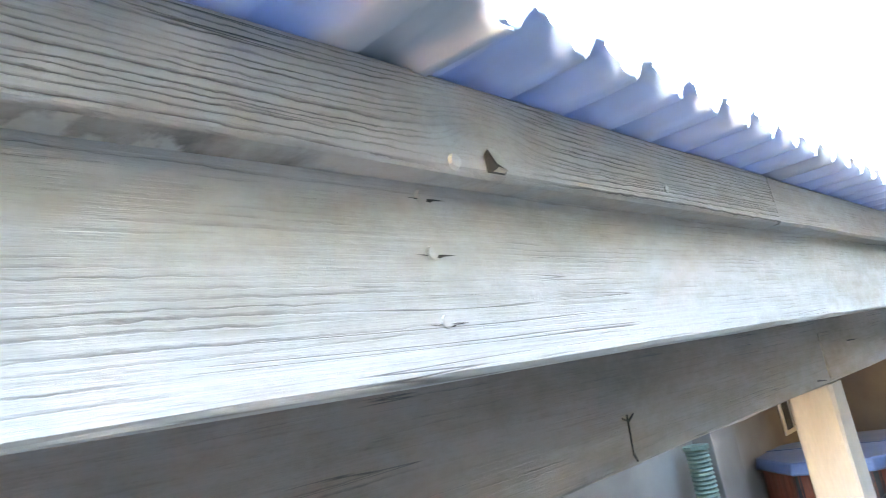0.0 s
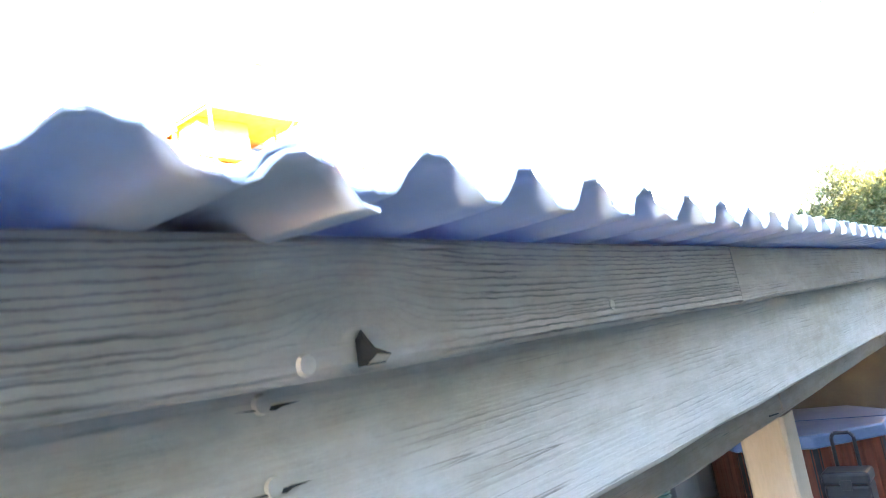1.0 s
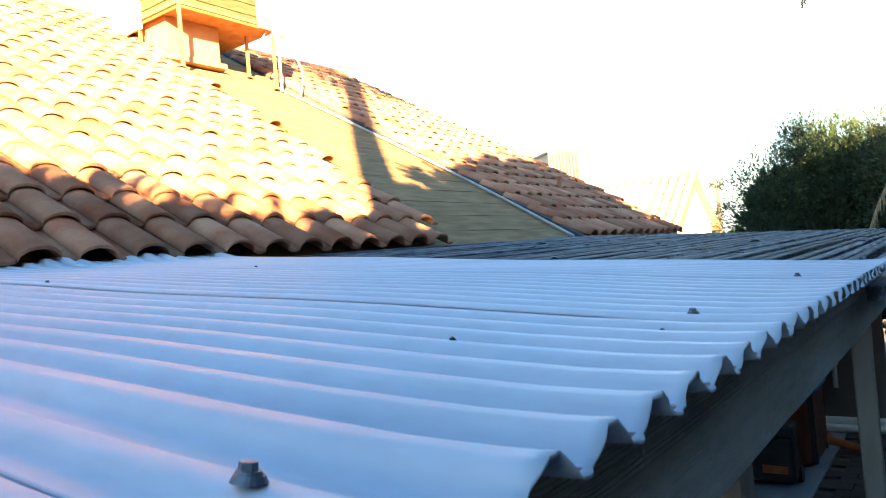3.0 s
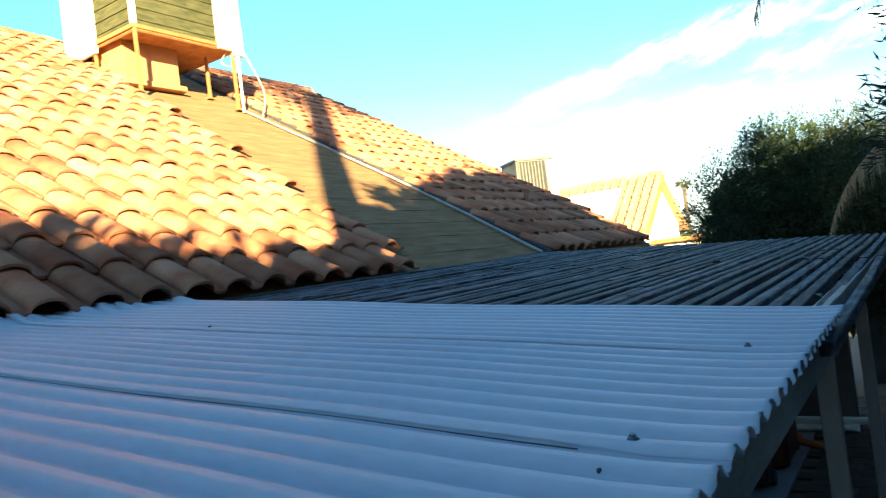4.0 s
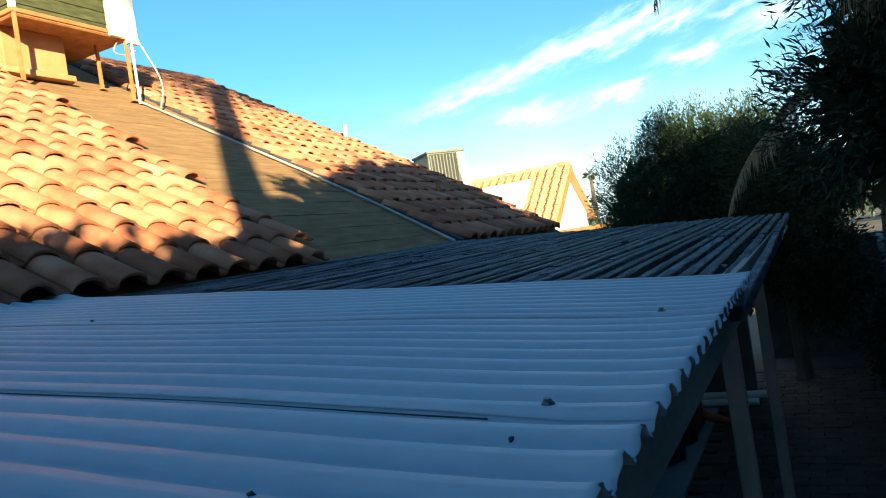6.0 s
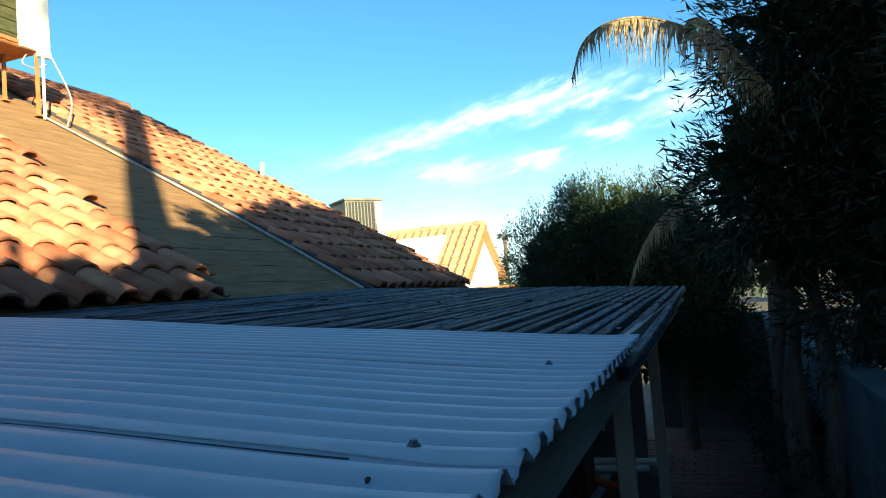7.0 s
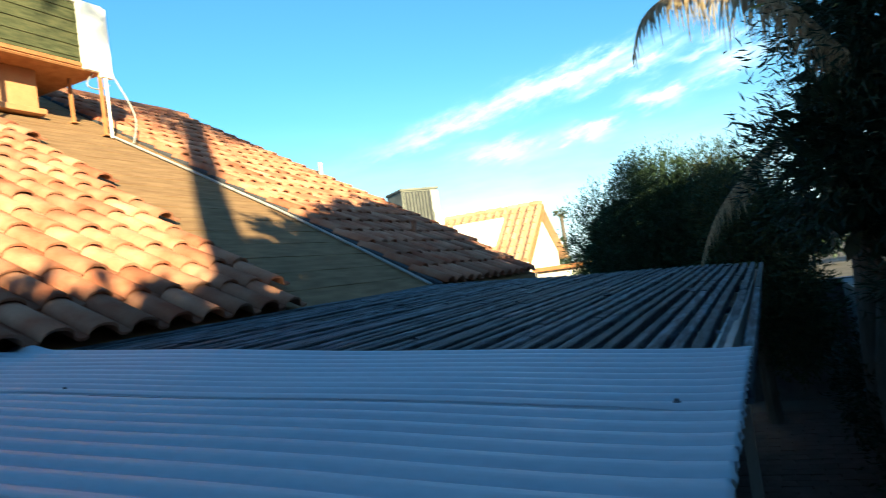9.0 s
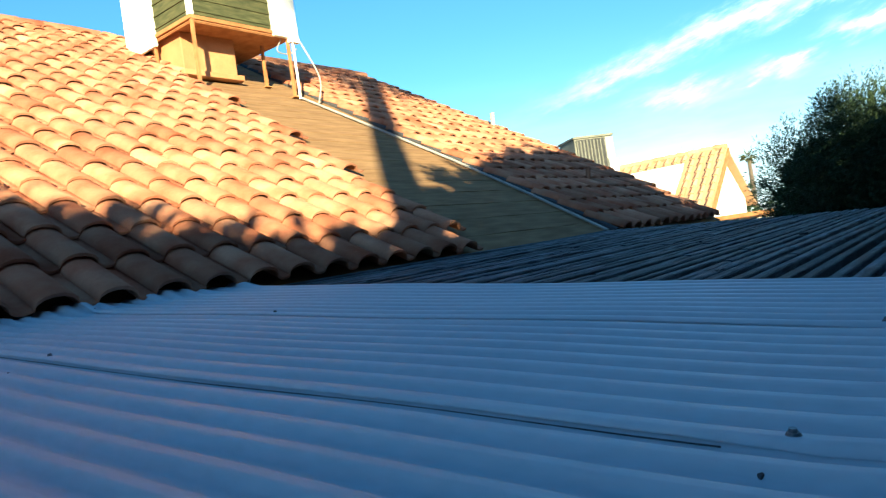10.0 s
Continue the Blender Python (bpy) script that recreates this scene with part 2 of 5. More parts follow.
M = {
    "trim": painted_wood("painted trim wood", (0.40, 0.372, 0.348), (0.070, 0.055, 0.050), 290.0, 0.0165, 0.8, 0.26, 0.006),
    "trim_smooth": painted_wood("smoother trim wood", (0.40, 0.372, 0.348), (0.12, 0.10, 0.09), 260.0, 0.0, 0.5, 0.50, 0.010),
    "beam": painted_wood("painted beam wood", (0.47, 0.45, 0.42), (0.15, 0.13, 0.12), 230.0, 0.0, 0.5, 0.49, 0.014),
    # cream paint with the shade under the cover put into its colour
    "post": material("cream timber darkened for shade", (0.27, 0.225, 0.185), (0.345, 0.29, 0.24), 0.7, scale=1.6, stretch=(6, 6, 1.2), fine=40, bump=0.25, depth=0.003),
    # same cream paint, darkened for the shadow on the header
    "header": painted_wood("header paint darkened for shade", (0.30, 0.262, 0.235), (0.10, 0.085, 0.078), 120.0, 0.0, 0.5, 0.52, 0.02),
    "hole": material("dark wood hole", (0.025, 0.02, 0.018), (0.06, 0.05, 0.04), 0.9),
    "sheet": material("white corrugated plastic", (0.40, 0.43, 0.49), (0.47, 0.495, 0.545), 0.50, scale=3.0, stretch=(0.5, 1.6, 1), fine=60, bump=0.08, depth=0.002, spec=0.35),
    "edge": material("sheet underside", (0.62, 0.64, 0.68), (0.7, 0.7, 0.72), 0.5, scale=8, fine=90, bump=0.1),
    "bolt": material("zinc roofing screw", (0.05, 0.06, 0.08), (0.11, 0.125, 0.15), 0.45, 0.2, scale=120, fine=900, bump=0.2, depth=0.0005),
    # for crumbs, and for the dark strips that stand in for shadow
    "grit": material("dark grit and shadow lines", (0.03, 0.03, 0.035), (0.07, 0.07, 0.08), 0.9, scale=90, fine=500),
    "slat": material("weathered dark wood", (0.012, 0.014, 0.020), (0.10, 0.113, 0.14), 0.65, scale=3.4, stretch=(14, 1.8, 14), fine=40, bump=1.0, depth=0.010, island=0.6, low=0.42, high=0.66),
    "tile": material("terracotta roof tile", (0.27, 0.088, 0.046), (0.40, 0.205, 0.125), 0.88, scale=3.6, fine=60, bump=0.35, depth=0.005, island=0.28, spec=0.12),
    "felt": material("brown roofing felt", (0.19, 0.112, 0.058), (0.275, 0.17, 0.088), 0.95, scale=3.0, stretch=(5, 1.0, 5), fine=46, bump=0.3, depth=0.004, island=0.03, spec=0.04),
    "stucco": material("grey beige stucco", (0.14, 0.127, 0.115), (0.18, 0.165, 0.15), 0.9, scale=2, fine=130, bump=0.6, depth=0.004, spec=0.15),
    "white": material("white painted metal", (0.74, 0.71, 0.64), (0.80, 0.78, 0.72), 0.5, scale=5, fine=60, bump=0.05),
    "pad": material("green cooler pad", (0.048, 0.054, 0.027), (0.095, 0.094, 0.046), 0.95, scale=6, stretch=(1, 1, 5), fine=70, bump=0.6, depth=0.008, spec=0.1),
    "rust": material("rusty orange steel", (0.26, 0.105, 0.035), (0.36, 0.17, 0.065), 0.8, scale=9, fine=90, bump=0.2),
    "duct": material("orange painted duct", (0.36, 0.165, 0.07), (0.43, 0.22, 0.10), 0.75, scale=4, fine=50, bump=0.1),
    "conduit": material("grey white conduit", (0.27, 0.255, 0.235), (0.36, 0.345, 0.325), 0.6, scale=9, fine=60, bump=0.05),
    "bark": material("grey brown bark", (0.07, 0.055, 0.04), (0.14, 0.11, 0.085), 0.95, scale=6, stretch=(1, 1, 0.3), fine=40, bump=0.8, depth=0.02),
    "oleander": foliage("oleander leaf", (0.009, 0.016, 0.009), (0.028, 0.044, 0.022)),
    "bush": foliage("bush leaf", (0.018, 0.034, 0.018), (0.062, 0.090, 0.045)),
    "bush_pale": foliage("yellow green leaf", (0.03, 0.036, 0.014), (0.10, 0.098, 0.036)),
    "dry": foliage("dry palm leaf", (0.20, 0.14, 0.075), (0.42, 0.32, 0.19), 0.7),
    "ground": material("dark garden soil", (0.075, 0.06, 0.045), (0.12, 0.098, 0.075), 0.95, scale=0.6, fine=30, bump=0.5, depth=0.01),
    "concrete": material("grey concrete", (0.20, 0.205, 0.205), (0.27, 0.27, 0.265), 0.85, scale=1.4, fine=70, bump=0.2),
    "paver": material("brown paver", (0.045, 0.032, 0.026), (0.08, 0.057, 0.046), 0.85, scale=5, fine=60, bump=0.4, island=0.2),
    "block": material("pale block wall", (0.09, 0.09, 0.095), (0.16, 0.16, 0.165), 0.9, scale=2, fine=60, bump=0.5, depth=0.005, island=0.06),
    "vinyl": material("blue spa cover vinyl", (0.06, 0.10, 0.185), (0.085, 0.13, 0.22), 0.42, scale=4, fine=50, bump=0.1),
    "redwood": material("red stained wood", (0.11, 0.026, 0.013), (0.17, 0.042, 0.02), 0.55, scale=4, stretch=(8, 8, 0.8), fine=30, bump=0.3),
    "black": material("black plastic", (0.012, 0.012, 0.014), (0.025, 0.025, 0.028), 0.45, scale=8, fine=80, bump=0.1),
    "orange": material("orange plastic", (0.34, 0.075, 0.016), (0.40, 0.10, 0.025), 0.5, scale=8, fine=80, bump=0.05),
    "box_white": material("pale carton", (0.55, 0.56, 0.56), (0.62, 0.62, 0.6), 0.7, scale=8, fine=80, bump=0.05),
    "blue_bag": material("blue plastic bag", (0.05, 0.09, 0.28), (0.10, 0.16, 0.40), 0.4, scale=14, fine=50, bump=0.3),
    "unit": material("dark grey unit steel", (0.10, 0.10, 0.085), (0.15, 0.148, 0.125), 0.7, 0.0, scale=4, fine=40, bump=0.1),
    "green_duct": material("green ribbed plastic", (0.05, 0.10, 0.085), (0.085, 0.15, 0.125), 0.55, scale=6, fine=60, bump=0.1),
    "glass": material("dark window glass", (0.05, 0.06, 0.07), (0.07, 0.08, 0.09), 0.06, scale=1, fine=10, bump=0.0, spec=0.6),
    "steel": material("grey galvanised steel", (0.22, 0.23, 0.22), (0.34, 0.35, 0.34), 0.5, 0.5, scale=4, fine=40, bump=0.1),
    "wall_far": material("cream stucco", (0.74, 0.69, 0.60), (0.82, 0.77, 0.69), 0.9, scale=1, fine=20, bump=0.2),
    "tile_far": material("far roof tile", (0.36, 0.205, 0.115), (0.45, 0.285, 0.175), 0.85, scale=1.2, fine=20, bump=0.2, island=0.12, spec=0.15),
}
sheet_nodes, sheet_links = M["sheet"].node_tree.nodes, M["sheet"].node_tree.links
sheet_thin, sheet_mix = sheet_nodes.new("ShaderNodeBsdfTranslucent"), sheet_nodes.new("ShaderNodeMixShader")
sheet_thin.inputs["Color"].default_value = (0.28, 0.50, 0.78, 1)
sheet_mix.inputs["Fac"].default_value = 0.10
sheet_links.new(sheet_nodes["Principled BSDF"].outputs["BSDF"], sheet_mix.inputs[1])
sheet_links.new(sheet_thin.outputs["BSDF"], sheet_mix.inputs[2])
sheet_links.new(sheet_mix.outputs["Shader"], sheet_nodes["Material Output"].inputs["Surface"])
lamp_glow = bpy.data.materials.new("warm lamp glass")
lamp_glow.use_nodes = True
lamp_glow.node_tree.nodes["Principled BSDF"].inputs["Base Color"].default_value = (0.75, 0.68, 0.5, 1)
lamp_glow.node_tree.nodes["Principled BSDF"].inputs["Emission Color"].default_value = (1.0, 0.8, 0.45, 1)
lamp_glow.node_tree.nodes["Principled BSDF"].inputs["Emission Strength"].default_value = 0.6


# ---- building helpers ----
def bm_box(bm, x0, y0, z0, x1, y1, z1, bevel=0.0):
    r = bmesh.ops.create_cube(bm, size=1.0, matrix=Matrix.Translation(((x0 + x1) / 2, (y0 + y1) / 2, (z0 + z1) / 2)) @ Matrix.Diagonal((abs(x1 - x0), abs(y1 - y0), abs(z1 - z0), 1)))
    if bevel:
        edges = list({e for v in r["verts"] for e in v.link_edges})
        bmesh.ops.bevel(bm, geom=edges, offset=bevel, segments=2, affect="EDGES", profile=0.5)
    return bm


def boxed(x0, y0, z0, x1, y1, z1, bevel=0.0):
    return bm_box(bmesh.new(), x0, y0, z0, x1, y1, z1, bevel)


def bm_rod(bm, a, b, r0, r1=None, seg=10):
    a, b = Vector(a), Vector(b)
    r1 = r0 if r1 is None else r1
    turn = (b - a).to_track_quat("Z", "Y").to_matrix().to_4x4()
    bmesh.ops.create_cone(bm, cap_ends=True, segments=seg, radius1=r0, radius2=r1, depth=(b - a).length, matrix=Matrix.Translation((a + b) / 2) @ turn)
    return bm


def rods(points, r, seg=8):
    bm = bmesh.new()
    for a, b in zip(points, points[1:]):
        bm_rod(bm, a, b, r, r, seg)
    return bm


def part(name, bm, mat, parent=None, label="", smooth=False):
    me = bpy.data.meshes.new(name)
    bm.to_mesh(me)
    bm.free()
    me.materials.append(mat)
    if smooth:
        for p in me.polygons:
            p.use_smooth = True
    ob = new(name, me)
    if parent:
        ob.parent = parent
        ob.matrix_parent_inverse = Matrix.Translation(-parent.location)
    if label:
        ob["label"] = label
    return ob


def mesh_part(name, verts, faces, mat, parent=None, label="", smooth=False):
    me = bpy.data.meshes.new(name)
    me.from_pydata(verts, [], faces)
    me.update()
    me.materials.append(mat)
    if smooth:
        me.polygons.foreach_set("use_smooth", [True] * len(me.polygons))
    ob = new(name, me)
    if parent:
        ob.parent = parent
        ob.matrix_parent_inverse = Matrix.Translation(-parent.location)
    if label:
        ob["label"] = label
    return ob


def thing(name, label, category, group="", kind="", at=(0, 0, 0)):
    ob = new(name)
    ob.location = at
    return tagged(ob, label, category, group, kind)


# ---- ground and walls of the yard ----
tagged(part("ground", boxed(-600, -600, -0.4, 600, 600, -0.06), M["ground"]), "brown garden soil under the yards", "ground", kind="structure")
slab = tagged(part("concrete_slab", boxed(-3.25, -4.0, -0.06, -1.24, 12.0, 0.0, 0.006), M["concrete"]), "pale concrete patio slab under the cover", "floor", kind="structure")
tagged(part("paver_bed", boxed(-1.238, -4.0, -0.06, 1.02, 13.0, -0.035), M["ground"]), "sandy bed beneath brown pavers", "ground", kind="structure")

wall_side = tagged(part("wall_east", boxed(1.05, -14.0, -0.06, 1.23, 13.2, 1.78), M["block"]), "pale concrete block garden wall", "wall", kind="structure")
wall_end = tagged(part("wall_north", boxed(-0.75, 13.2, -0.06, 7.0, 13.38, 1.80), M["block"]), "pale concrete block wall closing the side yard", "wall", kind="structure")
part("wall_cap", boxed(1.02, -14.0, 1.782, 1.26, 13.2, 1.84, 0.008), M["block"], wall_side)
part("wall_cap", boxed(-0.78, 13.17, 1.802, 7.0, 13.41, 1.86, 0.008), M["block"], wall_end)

# ---- the patio cover: frame ----
SLOPE = 0.079                       # rise of the cover towards the house
PITCH, CREST, DEPTH = 0.0677, 2.449, 0.0165


def lumber(bm, x0, y0, z0, x1, y1, z1, along, seed, warp=0.0015, bevel=0.003):
    """A board with eased, slightly uneven edges; along: the axis it runs on."""
    rng = np.random.RandomState(seed)
    lo, hi = np.array((x0, y0, z0)), np.array((x1, y1, z1))
    a = along
    b, c = [k for k in range(3) if k != a]
    count = max(2, int((hi[a] - lo[a]) / 0.12))
    ring = []
    e = bevel
    sizes = hi - lo
    outline = [(0, e), (e, 0), (sizes[b] - e, 0), (sizes[b], e), (sizes[b], sizes[c] - e), (sizes[b] - e, sizes[c]), (e, sizes[c]), (0, sizes[c] - e)]
    for i in range(count + 1):
        row = []
        for p, q in outline:
            v = np.zeros(3)
            v[a] = lo[a] + (hi[a] - lo[a]) * i / count
            v[b], v[c] = lo[b] + p + rng.uniform(-warp, warp), lo[c] + q + rng.uniform(-warp, warp)
            row.append(bm.verts.new(v))
        ring.append(row)
    for r, s in zip(ring, ring[1:]):
        for k in range(8):
            bm.faces.new((r[k], r[(k + 1) % 8], s[(k + 1) % 8], s[k]))
    bm.faces.new(ring[0])
    bm.faces.new(ring[-1][::-1])
    bmesh.ops.recalc_face_normals(bm, faces=bm.faces)
    return bm


trim = thing("trim_board", "weathered cream-painted fascia strip with a split knot under the corrugated edge", "board", kind="structure", at=(-0.07, 0, 2.375))
part("strip", lumber(bmesh.new(), -0.0775, -2.6, 2.374, -0.053, 0.578, 2.4305, 1, 3, 0.0012), M["trim"], trim)
part("strip", lumber(bmesh.new(), -0.0775, 0.580, 2.374, -0.0535, 2.9, 2.4305, 1, 4, 0.0012), M["trim_smooth"], trim)
part("strip", lumber(bmesh.new(), -0.0775, 2.902, 2.374, -0.053, 6.8, 2.4305, 1, 5, 0.0012), M["trim"], trim)


def nail(parent, x, y, z, r=0.0042, tilt=0.0):
    bm = bmesh.new()
    bmesh.ops.create_cone(bm, cap_ends=True, segments=14, radius1=r, radius2=r * 0.8, depth=0.0022, matrix=pose(x, y, z, 0, 90, tilt))
    part("nail_head", bm, M["bolt"] if tilt else M["beam"], parent)


def hollow(parent, name, x, pts, mat):
    """A shallow dark hole with a raised lip, from a few corner offsets (y, z)."""
    bm = bmesh.new()
    outer = [bm.verts.new((x + 0.0012, y, z)) for y, z in pts]
    cy, cz = sum(p[0] for p in pts) / len(pts), sum(p[1] for p in pts) / len(pts)
    inner = [bm.verts.new((x + 0.0004, cy + (y - cy) * 0.6, cz + (z - cz) * 0.6)) for y, z in pts]
    k = len(pts)
    for i in range(k):
        bm.faces.new((outer[i], outer[(i + 1) % k], inner[(i + 1) % k], inner[i]))
    bm.faces.new(inner)
    part(name, bm, mat, parent)


hollow(trim, "knot_hole", -0.053, [(0.067, 2.376), (0.083, 2.376), (0.0875, 2.3795), (0.078, 2.383), (0.0715, 2.391), (0.0675, 2.387)], M["hole"])
hollow(trim, "knot_chip", -0.0515, [(0.071, 2.3765), (0.082, 2.3765), (0.0855, 2.379), (0.0775, 2.3802)], M["post"])
nail(trim, -0.0525, 0.0415, 2.3800, 0.0048)
nail(trim, -0.0525, 0.302, 2.388, 0.004)

rim = thing("rim_board", "cream-painted rim board of the patio cover, checked along its grain", "board", kind="structure", at=(-0.1, 0, 2.268))
part("plank", lumber(bmesh.new(), -0.116, -2.6, 2.2685, -0.078, 3.4, 2.415, 1, 7, 0.0012), M["beam"], rim)
part("plank", lumber(bmesh.new(), -0.116, 3.402, 2.2685, -0.078, 6.82, 2.415, 1, 8, 0.0012), M["beam"], rim)
for z in (2.368, 2.336, 2.298):
    nail(rim, -0.0775, 0.038 - 0.02 * (z - 2.33), z, 0.0045)
    hollow(rim, "nail_dent", -0.078, [(0.024, z - 0.0012), (0.036, z - 0.0024), (0.043, z - 0.0032), (0.046, z - 0.0022), (0.056, z - 0.0014), (0.046, z - 0.0010), (0.036, z - 0.0014)], M["hole"])

beam = thing("header_beam", "cream-painted timber header under the rafters", "beam", kind="structure", at=(-0.31, 0, 2.14))
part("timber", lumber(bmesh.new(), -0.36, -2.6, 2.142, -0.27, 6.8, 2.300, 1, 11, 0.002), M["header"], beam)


def post(y, x=-0.315):
    p = thing("post", "cream-painted wooden post holding the patio header", "post", "posts of the patio cover", at=(x, y, 0))
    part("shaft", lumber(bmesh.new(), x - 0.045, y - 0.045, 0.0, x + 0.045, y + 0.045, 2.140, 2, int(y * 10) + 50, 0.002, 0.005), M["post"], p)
    part("base_plate", boxed(x - 0.06, y - 0.06, 0.0, x + 0.06, y + 0.06, 0.012), M["steel"], p)


for y in (-1.1, 1.42, 3.95, 6.5):
    post(y)

rng = random.Random(5)
for i in range(16):
    y = -2.3 + i * 0.61
    r = thing("rafter", "cream-painted rafter under the patio cover", "rafter", "rafters of the patio cover", at=(-1.4, y, 2.3))
    bm = lumber(bmesh.new(), -2.72, y - 0.019, 2.267, -0.118, y + 0.019, 2.404, 0, 70 + i)
    for v in bm.verts:
        v.co.z += (-0.1 - v.co.x) * SLOPE
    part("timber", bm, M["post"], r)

# ---- the white corrugated sheets ----


def rise(x):
    """Height gained from the free edge, which sags a little past the last purlin."""
    return -x * SLOPE - 0.007 * (1 - math.exp(min(x, 0.0) / 0.06))



def wave(s):
    """Height of the profile at s pitches from a crest: narrow flat-topped ribs, wide shallow pans."""
    d = abs(s - round(s))
    k = min(max((d - 0.12) / 0.25, 0.0), 1.0)
    return 1.0 - k * k * (3 - 2 * k) + (0.06 * math.cos((d - 0.37) / 0.13 * math.pi / 2) if d > 0.37 else 0.06) - 0.06


def sheet(y0, y1, lift, out, seed, far_skew=0.0, curl=0.0, depth=DEPTH, pitch=PITCH, shift=0.0):
    rng = np.random.RandomState(seed)
    holder = thing("corrugated_sheet", "white corrugated plastic roofing sheet screwed over the patio", "roofing sheet", "white sheets on the patio cover", at=(-1.4, (y0 + y1) / 2, 2.45))
    ny = int(round((y1 - y0) / PITCH * 14))
    xs = [out, out - 0.01, out - 0.03, out - 0.08, out - 0.2] + [-0.35 - 0.16 * k for k in range(15)] + [-2.70, -2.79]
    phase = np.random.RandomState(21).uniform(0, 6, 6)
    top, low = [], []
    for x in xs:
        for j in range(ny + 1):
            y = y0 + (y1 - y0) * j / ny
            skew = far_skew * max(0.0, -x) * (j / ny) ** 4
            deep = depth * (1.0 if x > -0.12 else 0.8)
            ease = 0.008 * math.exp(-((y - 0.085) / 0.06) ** 2) if -0.1 < y0 < 0 else 0.0
            z = CREST - deep + deep * wave((y - shift - ease) / pitch) + rise(x) + lift
            if y0 < -1 and x > -0.08:
                z -= 0.005 * min(1.0, max(0.0, (y - 0.014) / 0.02)) ** 1.3 * (1 + x / 0.08)
            z += (0.003 * math.sin(2.1 * x + phase[0]) * math.sin(3.0 * y + phase[1]) + 0.002 * math.sin(5.3 * x + phase[2])) * min(1.0, -min(x, 0) / 0.5)
            z += (0.0012 if x > -0.15 else 0.0045) * max(0.0, 1 - (y - y0) / 0.012) if y0 > -1 else -0.005 * min(1.0, max(0.0, (y + 0.05) / 0.075))
            if -0.1 < y0 < 0 and y < 0.04:
                near = CREST - 0.003 + 0.0112 * (wave((y - 0.007) / 0.0622) - 1) * (1.0 if x > -0.12 else 0.8) + rise(x) - 0.005 * min(1.0, max(0.0, (y + 0.05) / 0.075)) + 0.0018
                near += (0.003 * math.sin(2.1 * x + phase[0]) * math.sin(3.0 * y + phase[1]) + 0.002 * math.sin(5.3 * x + phase[2])) * min(1.0, -min(x, 0) / 0.5)
                f = min(1.0, max(0.0, (y + 0.01) / 0.05))
                z = near + (max(z, near) - near) * f
            if x <= -2.69:
                z += curl * (0.6 + 0.4 * math.sin(y * 17 + phase[3]))
            xx = x + (0.0016 * math.sin(y * 190 + phase[4]) + 0.0012 * math.sin(y * 411 + phase[5]) if x == out else 0)
            top.append((xx, y + skew, z))
            low.append((xx, y + skew, z - 0.0014))
    n, w, rows = len(top), ny + 1, len(xs)
    faces = []
    for r in range(rows - 1):
        for j in range(ny):
            a, b, c, d = r * w + j, r * w + j + 1, (r + 1) * w + j + 1, (r + 1) * w + j
            faces.append((a, b, c, d))
            faces.append((d + n, c + n, b + n, a + n))
    for j in range(ny):
        faces.append((j + 1, j, j + n, j + 1 + n))
        a = (rows - 1) * w + j
        faces.append((a, a + 1, a + 1 + n, a + n))
    for r in range(rows - 1):
        faces.append((r * w, (r + 1) * w, (r + 1) * w + n, r * w + n))
        a = r * w + ny
        faces.append((a + w, a, a + n, a + w + n))
    panel = mesh_part("panel", top + low, faces, M["sheet"], holder, smooth=True)
    for p in panel.data.polygons[2 * (rows - 1) * ny:]:
        p.use_smooth = False
    # burrs left by the saw on the cut edge
    k = max(math.ceil(y0 / PITCH), 1)
    while y0 > -1 and k * PITCH < y1 - 0.02:
        y = k * PITCH + PITCH * 0.3
        if y0 < 0:
            y += 0.008 * math.exp(-((y - 0.085) / 0.06) ** 2)
        z = CREST - depth + lift + 0.003
        s = rng.uniform(0.5, 1.2)
        verts, tris = [], []
        verts += [(out, y - 0.004, z + 0.004), (out + 0.001, y + 0.007 * s, z + 0.0015), (out, y - 0.001, z), (out - 0.002, y, z + 0.001)]
        tris += [(0, 1, 2), (0, 3, 1), (1, 3, 2)]
        mesh_part("burr", verts, tris, M["edge"], holder)
        k += 1
    return holder


def lap_dirt(holder, y, x0, x1, lift):
    """A thin dark strip that stands in for the shadow along the open lap of two sheets."""
    phase = np.random.RandomState(21).uniform(0, 6, 6)
    pts, x = [], x0
    while x > x1:
        z = CREST - 0.8 * DEPTH + 0.8 * DEPTH * wave(y / PITCH) + rise(x) + lift
        z += (0.003 * math.sin(2.1 * x + phase[0]) * math.sin(3.0 * y + phase[1]) + 0.002 * math.sin(5.3 * x + phase[2])) * min(1.0, -x / 0.5)
        pts.append((x, y + 0.0008 * math.sin(x * 9), z + 0.0006))
        x -= 0.08
    verts = [(px, py + dy, pz + dz) for px, py, pz in pts for dy, dz in ((-0.0009, 0.0), (0.0, 0.0009), (0.0009, 0.0), (0.0, -0.0009))]
    faces = [(4 * i + q, 4 * i + (q + 1) % 4, 4 * i + 4 + (q + 1) % 4, 4 * i + 4 + q) for i in range(len(pts) - 1) for q in range(4)]
    mesh_part("lap_dirt", verts, faces, M["grit"], holder, "dark line drawn for the shadow in the lap")


sheet(-2.55, 0.0315, -0.003, 0.005, 21, curl=0.02, depth=0.0112, pitch=0.0622, shift=0.007)
sheet(-0.034, 0.645, 0.002, 0.0, 22, curl=0.03)
middle = sheet(0.591, 1.252, 0.0035, 0.001, 23, curl=0.03)
last = sheet(1.200, 1.845, 0.005, 0.0, 24, far_skew=0.045, curl=0.03)

lap_dirt(middle, 0.590, -0.16, -2.5, 0.002)
